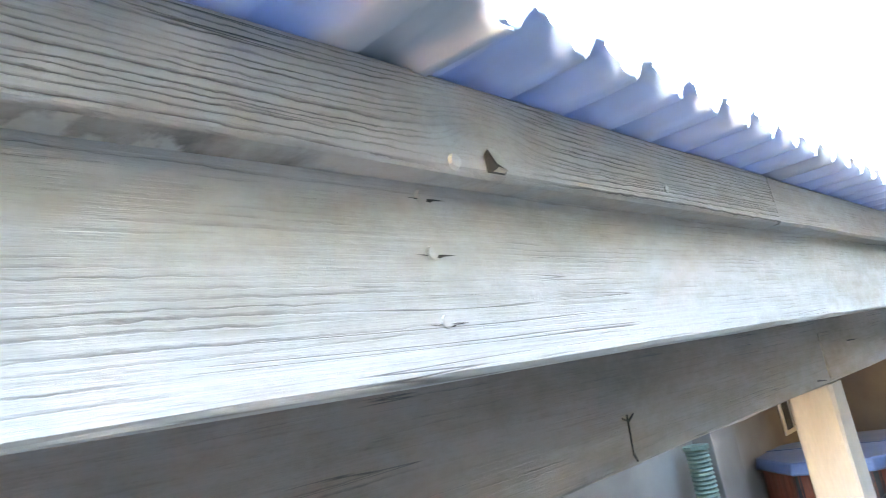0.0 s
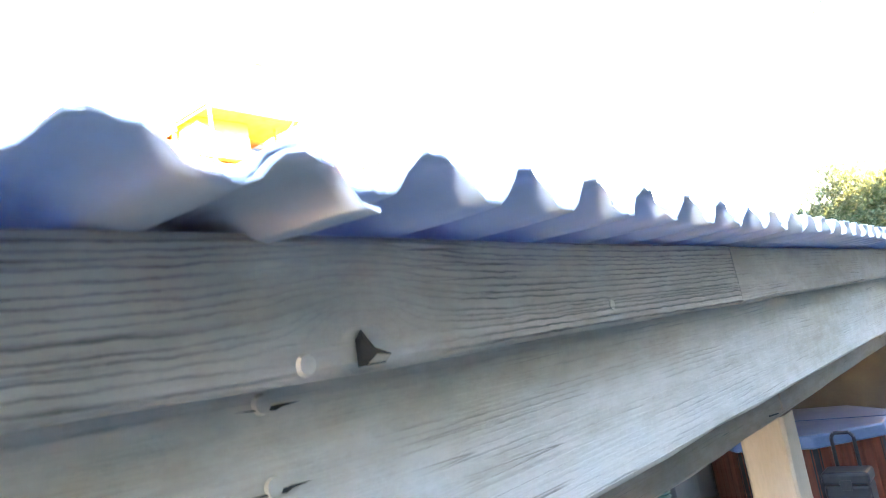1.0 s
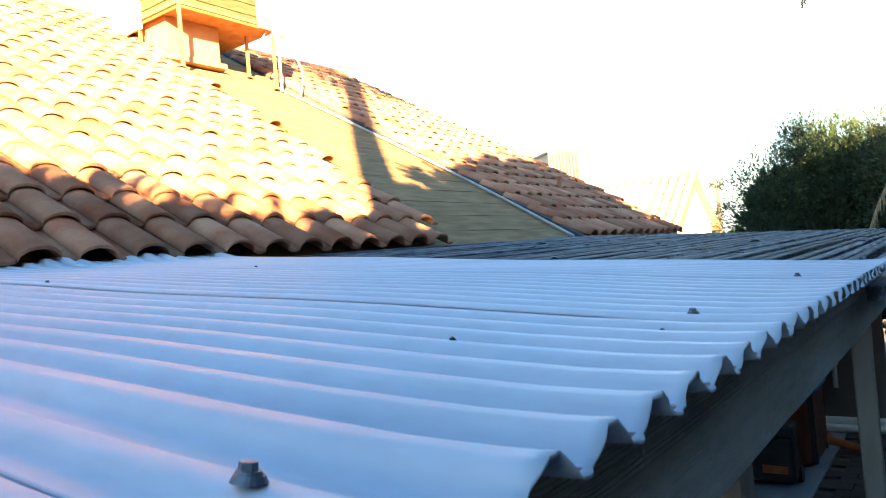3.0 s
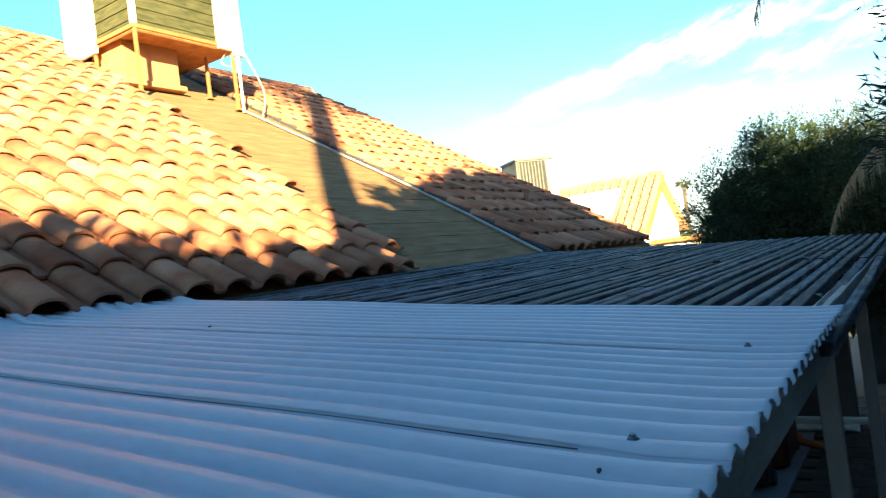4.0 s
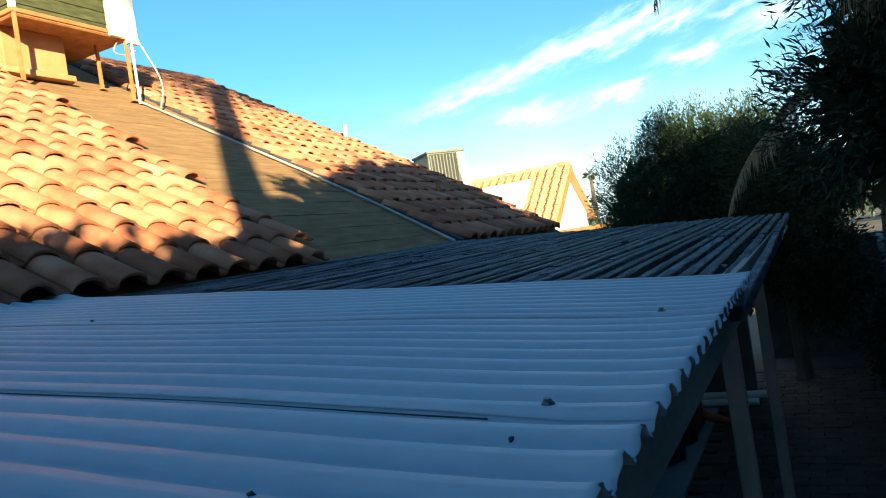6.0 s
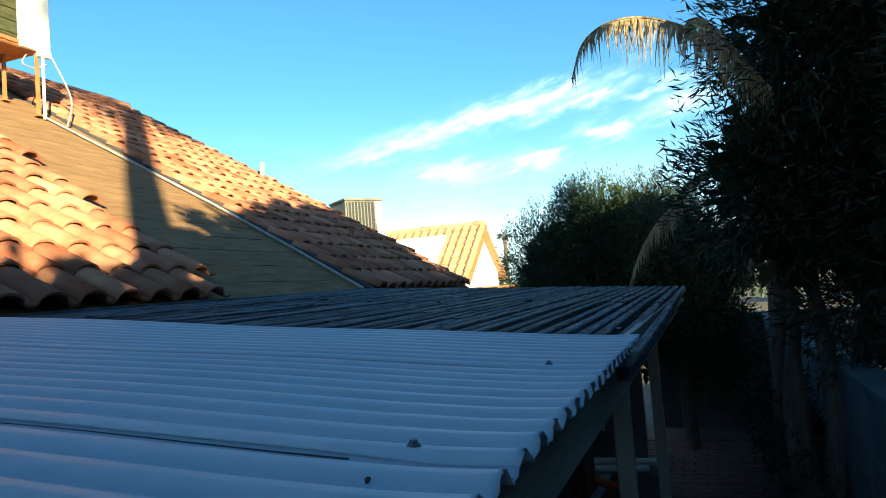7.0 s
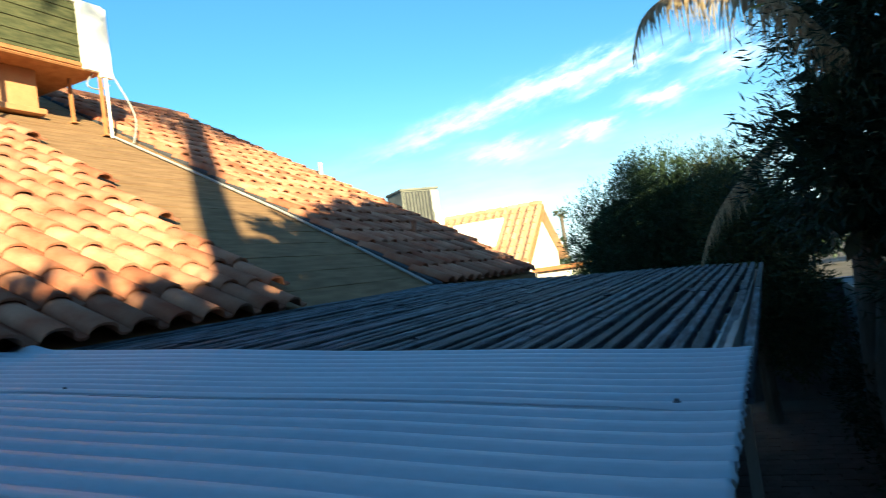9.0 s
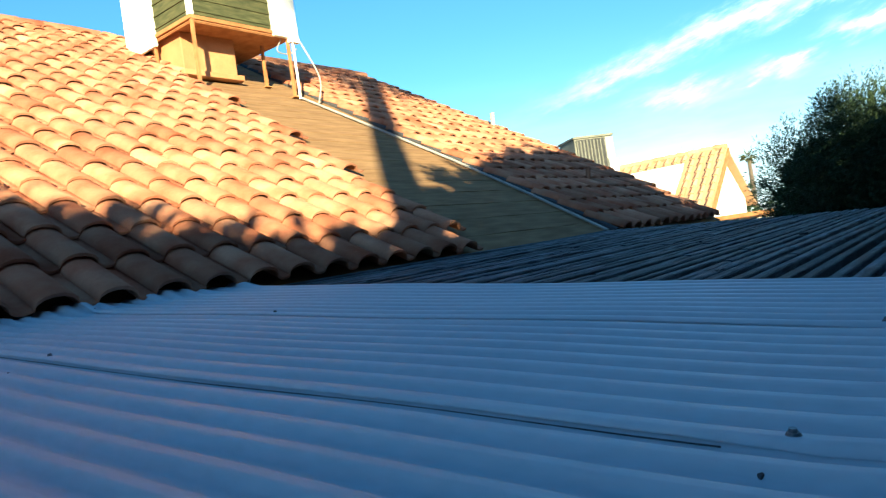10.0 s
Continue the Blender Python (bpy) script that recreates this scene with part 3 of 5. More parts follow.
lap_dirt(last, 1.199, -0.9, -1.5, 0.0035)
lap_dirt(last, 1.199, -2.0, -2.6, 0.0035)


def screw(x, y, lift=0.0, size=1.12, tilt=0):
    z = CREST + rise(x) + lift + 0.0005
    s = thing("roofing_screw", "grey hex-head roofing screw with a rubber washer on a rib", "screw", "screws in the white sheets", at=(x, y, z))
    bm = bmesh.new()
    bmesh.ops.create_cone(bm, cap_ends=True, segments=20, radius1=0.0075 * size, radius2=0.0062 * size, depth=0.003, matrix=pose(x, y, z + 0.001, tilt, 4, 0))
    part("washer", bm, M["bolt"], s, smooth=False)
    bm = bmesh.new()
    bmesh.ops.create_cone(bm, cap_ends=True, segments=18, radius1=0.0058 * size, radius2=0.005 * size, depth=0.0022, matrix=pose(x, y, z + 0.0033, tilt, 4, 0))
    part("flange", bm, M["bolt"], s)
    bm = bmesh.new()
    bmesh.ops.create_cone(bm, cap_ends=True, segments=6, radius1=0.0040 * size, radius2=0.0037 * size, depth=0.0038, matrix=pose(x, y, z + 0.0060, tilt, 4, 12))
    part("hex_head", bm, M["bolt"], s)


for x, y, lift in ((-0.102, 0.003, -0.001), (-0.103, 0.609, 0.0015), (-0.102, 1.2186, 0.003), (-1.56, 0.609, 0.0015), (-1.57, 1.2186, 0.003), (-2.62, 1.2186, 0.003), (-1.56, 0.0, 0.0), (-0.104, -0.609, -0.004)):
    screw(x, y, lift, 1.08, -9 if y < 0.3 else 5)


def crumb(x, y, size, seed):
    """A crumb of roof grit lying on the sheet."""
    z = CREST - DEPTH + DEPTH * wave(y / PITCH) + rise(x) + 0.002
    bm = bmesh.new()
    bmesh.ops.create_icosphere(bm, subdivisions=1, radius=size, matrix=Matrix.Translation((x, y, z + size * 0.35)))
    rng = random.Random(seed)
    for v in bm.verts:
        v.co += Vector((rng.uniform(-1, 1), rng.uniform(-1, 1), rng.uniform(-0.6, 0.3))) * size * 0.35
    tagged(part("pebble", bm, M["grit"]), "dark crumb of roof grit on the white sheet", "pebble", "crumbs on the white sheets")


for i, (x, y, s) in enumerate(((-0.11, 0.525, 0.0035), (-1.53, 0.515, 0.006), (-0.24, 0.345, 0.003), (-0.135, 0.98, 0.0022), (-0.9, 0.93, 0.002), (-2.2, 0.9, 0.004), (-0.33, 0.105, 0.002))):
    crumb(x, y, s, i)

# ---- the old cover of dark slats beyond ----
lattice = thing("slat_cover", "old patio cover of weathered dark wooden slats with gaps", "slat cover", at=(-1.4, 4.2, 2.43))
rng = np.random.RandomState(9)
SLAT = 0.0635
for k in range(44):
    x1 = 0.0 - k * SLAT
    x0 = x1 - rng.uniform(0.031, 0.041)
    cuts = [1.55, rng.uniform(2.6, 5.6), 6.85 - (0.0 if k < 2 else 0.11 * max(0, k * 0.66 - 6) ** 0.72)]
    for a, b in zip(cuts, cuts[1:]):
        verts, faces, count = [], [], 9
        bow, sag = rng.uniform(-0.007, 0.007), rng.uniform(-0.006, 0.006)
        lift0, lift1 = rng.uniform(-0.003, 0.004), rng.uniform(-0.003, 0.004)
        for i in range(count + 1):
            f = i / count
            y = a + 0.004 + (b - a - 0.008) * f
            dx = bow * math.sin(f * math.pi) + rng.uniform(-0.0015, 0.0015)
            top = 2.412 + (y - 1.6) * 0.0135 + lift0 + (lift1 - lift0) * f + sag * math.sin(f * math.pi)
            for xx, zz in ((x0, -0.034), (x0, -0.004), (x0 + 0.004, 0), (x1 - 0.004, 0), (x1, -0.004), (x1, -0.034)):
                verts.append((xx + dx, y, top + zz - xx * SLOPE + rng.uniform(-0.001, 0.001)))
        for i in range(count):
            for q in range(6):
                r = (q + 1) % 6
                faces.append((i * 6 + q, i * 6 + r, i * 6 + 6 + r, i * 6 + 6 + q))
        faces += [(5, 4, 3, 2, 1, 0), tuple(count * 6 + q for q in range(6))]
        mesh_part("slat", verts, faces, M["slat"], lattice)
for y in (2.2, 3.4, 4.6, 5.8, 6.6):
    bm = lumber(bmesh.new(), -2.72, y - 0.02, 2.30, -0.12, y + 0.02, 2.384, 0, int(y * 10))
    for v in bm.verts:
        v.co.z += -v.co.x * SLOPE + (y - 1.6) * 0.0135
    part("batten", bm, M["slat"], lattice)
part("edge_board", lumber(bmesh.new(), -0.055, 1.86, 2.352, -0.026, 6.85, 2.376, 1, 77, 0.002), M["slat"], lattice)
for i in range(26):
    x, y = rng.uniform(-2.4, -0.1), rng.uniform(2.0, 6.4)
    bm = bmesh.new()
    bmesh.ops.create_grid(bm, x_segments=2, y_segments=2, size=0.5, matrix=Matrix.Translation((x, y, 2.4145 + (y - 1.6) * 0.0135 - x * SLOPE + 0.006)) @ Matrix.Rotation(rng.uniform(0, 6), 4, "Z") @ Matrix.Diagonal((rng.uniform(0.02, 0.07), rng.uniform(0.012, 0.03), 1, 1)))
    for v in bm.verts:
        v.co.z += rng.uniform(0, 0.012)
    tagged(part("dead_leaf", bm, M["slat"]), "dry grey leaf litter lying on the slats", "leaf", "litter on the slats")

# ---- the house and its tiled roof ----
EAVE_X, EAVE_Z, RISE = -2.75, 2.69, 0.56
RIDGE_X = -9.2
Y_NEAR, Y_RAKE, SKEW = -4.0, 9.08, 0.165   # the far gable edge runs a little askew
LEN = math.hypot(1, RISE)
UP = Vector((-1 / LEN, 0, RISE / LEN))
NORMAL = Vector((RISE / LEN, 0, 1 / LEN))


def on_roof(x, y, above=0.0):
    return Vector((x, y, EAVE_Z + (EAVE_X - x) * RISE)) + NORMAL * above


house = thing("house", "single-storey stucco house with a terracotta tiled gable roof", "house", at=(-9.15, 3.0, -0.06))
ridge_z = EAVE_Z + (EAVE_X - RIDGE_X) * RISE
back_x = 2 * RIDGE_X - EAVE_X


def prism(y0, y1, drop0, drop1):
    """Roof slab of both slopes between two depths under the surface."""
    outline = [(EAVE_X, EAVE_Z - drop0), (RIDGE_X, ridge_z - drop0), (back_x, EAVE_Z - drop0), (back_x, EAVE_Z - drop1), (RIDGE_X, ridge_z - drop1), (EAVE_X, EAVE_Z - drop1)]
    bm = bmesh.new()
    a, b = [bm.verts.new((x, y0, z)) for x, z in outline], [bm.verts.new((x, y1 + (SKEW * (EAVE_X - RIDGE_X) if x == RIDGE_X else 0.0), z)) for x, z in outline]
    for i in range(6):
        bm.faces.new((a[i], a[(i + 1) % 6], b[(i + 1) % 6], b[i]))
    for q in (a, b):
        bm.faces.new((q[0], q[1], q[4], q[5]))
        bm.faces.new((q[1], q[2], q[3], q[4]))
    bmesh.ops.recalc_face_normals(bm, faces=bm.faces)
    return bm


roof = part("roof", prism(Y_NEAR, Y_RAKE - 0.04, 0.06, 0.2), M["felt"], house, "roof deck covered with brown felt")
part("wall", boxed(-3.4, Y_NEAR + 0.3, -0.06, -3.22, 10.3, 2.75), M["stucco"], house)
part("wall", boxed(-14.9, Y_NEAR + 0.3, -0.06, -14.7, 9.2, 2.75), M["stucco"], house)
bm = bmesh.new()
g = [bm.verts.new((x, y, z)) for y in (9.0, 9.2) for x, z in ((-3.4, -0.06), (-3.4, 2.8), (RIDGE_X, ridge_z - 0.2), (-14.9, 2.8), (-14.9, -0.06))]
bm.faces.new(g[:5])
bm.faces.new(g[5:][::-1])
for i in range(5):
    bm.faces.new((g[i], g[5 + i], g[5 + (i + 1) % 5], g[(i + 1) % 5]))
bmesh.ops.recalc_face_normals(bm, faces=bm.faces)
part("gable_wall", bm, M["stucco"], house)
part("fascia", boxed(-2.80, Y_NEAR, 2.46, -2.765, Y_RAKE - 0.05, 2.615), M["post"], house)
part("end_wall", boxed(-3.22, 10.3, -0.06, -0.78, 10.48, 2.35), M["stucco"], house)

# unseen wall added behind the camera to darken the patio interior
part("return_wall", boxed(-3.22, -4.2, -0.06, -0.3, -4.0, 2.62), M["stucco"], house, "added unseen stucco wall that keeps light out of the patio")

# strips of felt over the stripped band
rng = np.random.RandomState(31)
for k in range(23):
    x1 = EAVE_X + 0.03 - k * 0.27
    x0 = x1 - 0.30
    y0, y1 = 3.3 + 0.05 * k, 6.6 + 0.035 * k
    p = [on_roof(x1, y0, -0.046), on_roof(x1, y1, -0.046), on_roof(x0, y1, -0.050), on_roof(x0, y0, -0.050)]
    verts, faces, n = [], [], 14
    for i in range(n + 1):
        f = i / n
        for a, b in ((p[0], p[1]), (p[3], p[2])):
            v = a.lerp(b, f) + NORMAL * rng.uniform(-0.002, 0.003)
            verts += [tuple(v), tuple(v - NORMAL * 0.006)]
    for i in range(n):
        a = i * 4
        faces += [(a, a + 4, a + 6, a + 2), (a + 1, a + 5, a + 4, a)]
    mesh_part("felt_strip", verts, faces, M["felt"], roof)

# one tile: a high barrel and a low pan, with thickness, butt end down the slope
TILE_W, TILE_L, EXPOSE = 0.2365, 0.43, 0.333


def tile_mesh():
    prof = []
    for i in range(8):
        a = math.pi * i / 7
        prof.append((-0.005 + 0.082 - 0.082 * math.cos(a), 0.055 * math.sin(a) ** 0.85 if 0 < i < 7 else 0.0))
    prof += [(0.180, -0.011), (0.207, -0.013), (0.233, -0.004)]
    verts, faces = [], []
    m = len(prof)
    for v, lift in ((0.0, 0.036), (TILE_L, 0.004)):
        for t in (0.0, -0.015):
            verts += [(y, v, z + lift + t) for y, z in prof]
    for i in range(m - 1):
        faces += [(i, i + 1, 2 * m + i + 1, 2 * m + i), (m + i + 1, m + i, 3 * m + i, 3 * m + i + 1), (m + i, m + i + 1, i + 1, i)]
    faces += [(m - 1, 2 * m - 1, 4 * m - 1, 3 * m - 1), (0, 2 * m, 3 * m, m)]
    me = bpy.data.meshes.new("tile")
    me.from_pydata(verts, [], faces)
    me.update()
    me.materials.append(M["tile"])
    for p in me.polygons:
        p.use_smooth = abs(p.normal.y) < 0.5 and p.area > 0.002
    return me


TILE = tile_mesh()
FRAME = Matrix(((0, UP.x, NORMAL.x, 0), (1, 0, 0, 0), (0, UP.z, NORMAL.z, 0), (0, 0, 0, 1)))


def lay(y, course, rng, data=None, parent=None):
    s = course * EXPOSE
    ob = new("tile", data or TILE)
    ob.parent = parent or roof
    place = Vector((EAVE_X + 0.035, 0, EAVE_Z - 0.035 * RISE)) + UP * s
    j = rng.uniform(-1, 1, 4)
    ob.matrix_basis = Matrix.Translation(place + Vector((0, y + 0.004 * j[0], 0)) + NORMAL * (-0.014 + 0.004 * j[3])) @ FRAME @ pose(0, 0.008 * j[1], 0, 0.5 * j[1], 0.8 * j[2], 0.9 * j[0])


rng = np.random.RandomState(41)
courses = int(((EAVE_X - RIDGE_X) * LEN) / EXPOSE)
for c in range(courses + 1):
    depth = c * EXPOSE / LEN
    stop = 4.10 + 0.215 * depth
    first = 0.42 + 0.30 * depth
    k = math.ceil((first - 0.1) / TILE_W)
    while 0.1 + (k + 1) * TILE_W < stop:
        lay(0.1 + k * TILE_W, c, rng)
        k += 1
for c in range(courses + 1):
    depth = c * EXPOSE / LEN
    start = 6.14 + 0.125 * depth
    k = 0
    while start + (k + 1) * TILE_W < Y_RAKE + SKEW * depth + 0.1:
        lay(start + k * TILE_W, c, rng)
        k += 1
# dark rod drawn as the shadow gap under the cut tiles
part("edge_flashing", rods([on_roof(-2.76, 6.125, -0.028), on_roof(-5.9, 6.52, -0.028), on_roof(-9.1, 6.92, -0.028)], 0.032, 6), M["grit"], roof, "dark rod standing in for shadow under the cut tile edge")
# the tiles out of sight nearer the camera's end, joined in one piece
verts, faces = [], []
tv, tf = [v.co.copy() for v in TILE.vertices], [tuple(p.vertices) for p in TILE.polygons]
for c in range(courses + 1):
    depth = c * EXPOSE / LEN
    k = math.ceil((0.42 + 0.30 * depth - 0.1) / TILE_W) - 1
    while 0.1 + k * TILE_W > Y_NEAR:
        base = len(verts)
        mt = Matrix.Translation(Vector((EAVE_X + 0.035, 0.1 + k * TILE_W, EAVE_Z - 0.035 * RISE)) + UP * (c * EXPOSE) - NORMAL * 0.014) @ FRAME
        verts += [tuple(mt @ v) for v in tv]
        faces += [tuple(base + i for i in f) for f in tf]
        k -= 1
tagged(mesh_part("tile_field", verts, faces, M["tile"], roof), kind="stuff")

# caps along the ridge and down the far gable edge


def cap_mesh():
    verts, faces, n = [], [], 8
    for v, r in ((0.0, 0.115), (0.40, 0.098)):
        for t in (0.0, 0.014):
            for i in range(n + 1):
                a = math.pi * i / n
                verts.append(((r - t) * math.cos(a), v, (r - t) * math.sin(a)))
    m = n + 1
    for i in range(n):
        faces += [(i, i + 1, 2 * m + i + 1, 2 * m + i), (m + i + 1, m + i, 3 * m + i, 3 * m + i + 1), (i + 1, i, m + i, m + i + 1)]
    me = bpy.data.meshes.new("ridge_tile")
    me.from_pydata(verts, [], faces)
    me.update()
    me.materials.append(M["tile"])
    return me


CAP = cap_mesh()
y = Y_NEAR
while y < Y_RAKE + SKEW * (EAVE_X - RIDGE_X) - 0.3:
    if not 4.5 < y < 6.9:
        ob = new("ridge_tile", CAP)
        ob.parent = roof
        ob.matrix_basis = pose(RIDGE_X, y, ridge_z - 0.02 + rng.uniform(-0.008, 0.008), 2.5 + rng.uniform(-1, 1), 0, rng.uniform(-1.5, 1.5))
    y += 0.34
# grey conduit along the stripped band
part("conduit", rods([on_roof(-2.78, 5.96, -0.02), on_roof(-3.6, 6.12, -0.02), on_roof(-4.6, 6.24, -0.02), on_roof(-5.8, 6.27, -0.02), on_roof(-7.0, 6.27, -0.02)], 0.014), M["conduit"], roof, "grey plastic conduit lying on the felt")
vent = part("vent_pipe", bm_rod(bmesh.new(), on_roof(-6.0, 9.3, -0.05), on_roof(-6.0, 9.3) + Vector((0, 0, 0.27)), 0.035, 0.035, 12), M["conduit"], roof, "pale plastic vent pipe")
part("vent_pipe", bm_rod(bmesh.new(), on_roof(-3.82, 7.85, -0.05), on_roof(-3.82, 7.85) + Vector((0, 0, 0.2)), 0.03, 0.03, 12), M["tile"], roof, "terracotta-painted vent pipe")

# ---- evaporative cooler on its stand ----
CX0, CX1, CY0, CY1, CZ0, CZ1 = -8.3, -6.92, 4.78, 6.32, 5.80, 6.60
cooler = thing("evaporative_cooler", "large white evaporative cooler with green pads on a rusty stand", "air cooler", at=(-7.5, 5.4, 5.0))
part("cabinet", boxed(CX0 + 0.05, CY0 + 0.05, CZ0 + 0.04, CX1 - 0.05, CY1 - 0.05, CZ1 - 0.02), M["black"], cooler)
part("top_cover", boxed(CX0 - 0.01, CY0 - 0.01, CZ1 - 0.02, CX1 + 0.01, CY1 + 0.01, CZ1 + 0.03, 0.012), M["white"], cooler)
part("drip_pan", boxed(CX0, CY0, CZ0, CX1, CY1, CZ0 + 0.05, 0.006), M["rust"], cooler, "rust-stained steel pan")
for x in (CX0, CX1 - 0.06):
    for y in (CY0, CY1 - 0.06):
        part("corner_post", boxed(x, y, CZ0 + 0.05, x + 0.06, y + 0.06, CZ1 - 0.02, 0.006), M["white"], cooler)
part("side_panel", boxed(CX1 - 0.035, CY1 - 0.36, CZ0 - 0.03, CX1 + 0.035, CY1 + 0.035, CZ1 - 0.0, 0.012), M["white"], cooler, "white sheet-metal access panel")
part("side_panel", boxed(CX0 - 0.03, CY0 - 0.012, CZ0 - 0.1, CX0 + 0.62, CY0 + 0.03, CZ1 + 0.0, 0.01), M["white"], cooler, "white sheet-metal end panel")


def pad(axis, a0, a1, at):
    """A louvred frame of green wetted pad, with raised slats across it."""
    if axis == "y":
        p = part("pad", boxed(at - 0.03, a0, CZ0 + 0.06, at, a1, CZ1 - 0.03), M["pad"], cooler, "stained green cooler pad")
    else:
        p = part("pad", boxed(a0, at, CZ0 + 0.06, a1, at + 0.03, CZ1 - 0.03), M["pad"], cooler, "stained green cooler pad")
    for k in range(5):
        z = CZ0 + 0.10 + k * 0.145
        if axis == "y":
            part("louvre", boxed(at, a0, z, at + 0.012, a1, z + 0.018, 0.003), M["pad"], p)
        else:
            part("louvre", boxed(a0, at - 0.012, z, a1, at, z + 0.018, 0.003), M["pad"], p)


pad("y", CY0 + 0.062, CY1 - 0.362, CX1 - 0.02)
pad("x", CX0 + 0.622, CX1 - 0.062, CY0 + 0.02)
for x, y in ((CX1 - 0.02, CY0 + 0.03), (CX0 + 0.55, CY0 + 0.03), (CX1 - 0.45, CY1 - 0.2), (CX1 - 0.02, CY1 - 0.12)):
    foot = on_roof(x, y, -0.045)
    part("leg", boxed(x - 0.018, y - 0.018, foot.z, x + 0.018, y + 0.018, CZ0, 0.003), M["rust"], cooler, "rusty angle-iron leg")
    part("foot_plate", bm_box(bmesh.new(), x - 0.05, y - 0.05, foot.z, x + 0.05, y + 0.05, foot.z + 0.012), M["rust"], cooler)
for a, b in (((CX1 - 0.02, CY0 + 0.03), (CX1 - 0.02, CY1 - 0.12)), ((CX0 + 0.55, CY0 + 0.03), (CX1 - 0.02, CY0 + 0.03))):
    part("rail", bm_rod(bmesh.new(), (*a, CZ0 - 0.02), (*b, CZ0 - 0.02), 0.018, 0.018, 4), M["rust"], cooler)
part("duct", boxed(-8.0, 4.90, 5.3, -7.35, 5.66, CZ0, 0.01), M["duct"], cooler, "orange-painted sheet-metal air duct")
part("duct_flashing", boxed(-8.05, 4.85, 5.26, -7.28, 5.71, 5.33, 0.01), M["duct"], cooler)


def bend(points, steps=8):
    """Points along a smooth curve through the given ones."""
    pts = [Vector(p) for p in points]
    pts = [pts[0] * 2 - pts[1]] + pts + [pts[-1] * 2 - pts[-2]]
    out = []
    for a, b, c, d in zip(pts, pts[1:], pts[2:], pts[3:]):
        for i in range(steps):
            t = i / steps
            out.append(0.5 * ((2 * b) + (c - a) * t + (2 * a - 5 * b + 4 * c - d) * t * t + (3 * b - a - 3 * c + d) * t ** 3))
    return out + [pts[-2]]


hx, hy = CX1 + 0.02, CY1 - 0.02
part("hose", rods(bend([(hx, hy, CZ0 + 0.05), (hx + 0.05, hy + 0.10, 5.62), (hx + 0.07, hy + 0.24, 5.35), (hx + 0.12, hy + 0.22, 5.15), on_roof(hx + 0.22, hy + 0.06, -0.02)]), 0.011), M["conduit"], cooler, "white drain hose")
part("cable", rods(bend([(hx - 0.1, hy - 0.14, CZ0), (hx - 0.1, hy - 0.24, 5.62), (hx - 0.06, hy - 0.10, 5.58), (hx, hy, 5.64)]), 0.010), M["steel"], cooler, "grey looped cable")
part("pipe", rods([(hx + 0.01, hy - 0.06, CZ0), (hx + 0.03, hy - 0.08, on_roof(hx + 0.03, hy - 0.08, -0.04).z)], 0.016), M["white"], cooler, "white water pipe")
part("junction_box", boxed(hx - 0.02, hy - 0.12, CZ0 - 0.09, hx + 0.04, hy + 0.04, CZ0 - 0.02, 0.006), M["white"], cooler)

# ---- neighbour's house, rooftop unit, distant palm ----
neigh = thing("neighbour_house", "cream stucco house with a tiled gable roof beyond the trees", "house", at=(-9, 24, -0.06))
AX, AY, AZ = -6.7, 23.6, 4.83            # peak of the gable
run = Vector((-0.985, 0.0, 0)).normalized()
side = Vector((-run.y, run.x, 0))
if side.y > 0:
    side = -side                            # towards the camera


def nb(a, b, z):
    return Vector((AX, AY, 0)) + run * a + side * b + Vector((0, 0, z))


HALF, DROP = 2.4, 1.85


def nb_prism(outline, a0, a1):
    bm = bmesh.new()
    p, q = [bm.verts.new(nb(a0, b, z)) for b, z in outline], [bm.verts.new(nb(a1, b, z)) for b, z in outline]
    k = len(outline)
    for i in range(k):
        bm.faces.new((p[i], p[(i + 1) % k], q[(i + 1) % k], q[i]))
    bm.faces.new(p)
    bm.faces.new(q[::-1])
    bmesh.ops.recalc_face_normals(bm, faces=bm.faces)
    return bm


part("wall", nb_prism([(-HALF + 0.4, -0.06), (-HALF + 0.4, AZ - DROP + 0.2), (0, AZ - 0.15), (HALF - 0.4, AZ - DROP + 0.2), (HALF - 0.4, -0.06)], 0.25, 11), M["wall_far"], neigh)
nroof = part("roof", nb_prism([(-HALF, AZ - DROP - 0.08), (-HALF, AZ - DROP), (0, AZ), (HALF, AZ - DROP), (HALF, AZ - DROP - 0.08), (0, AZ - 0.1)], 0, 11.3), M["tile_far"], neigh)
# rows of barrels down the slope that faces the patio
slope_len = math.hypot(HALF, DROP)
barrel = bpy.data.meshes.new("tile")
bmt = bm_rod(bmesh.new(), nb(0, 0, -0.005), nb(0, HALF / 8 * 1.08, -DROP / 8 * 1.08 + 0.03), 0.075, 0.09, 6)
bmesh.ops.translate(bmt, vec=-nb(0, 0, 0), verts=bmt.verts)
bmt.to_mesh(barrel)
bmt.free()
barrel.materials.append(M["tile_far"])
for k in range(36):
    for c in range(8):
        ob = new("tile", barrel)
        ob.parent = nroof
        ob.matrix_basis = Matrix.Translation(nb(0.12 + k * 0.30, HALF * c / 8, AZ - DROP * c / 8))
for k in range(28):
    part("ridge_tile", bm_rod(bmesh.new(), nb(k * 0.4, 0, AZ + 0.01), nb(k * 0.4 + 0.42, 0, AZ + 0.03), 0.1, 0.11, 8), M["tile_far"], nroof)
part("skylight_panel", nb_prism([(0.55, AZ - 0.38), (0.55, AZ - 0.28), (1.75, AZ - 1.17), (1.75, AZ - 1.27)], 1.25, 3.1), M["white"], nroof, "white flat panel on the roof slope")
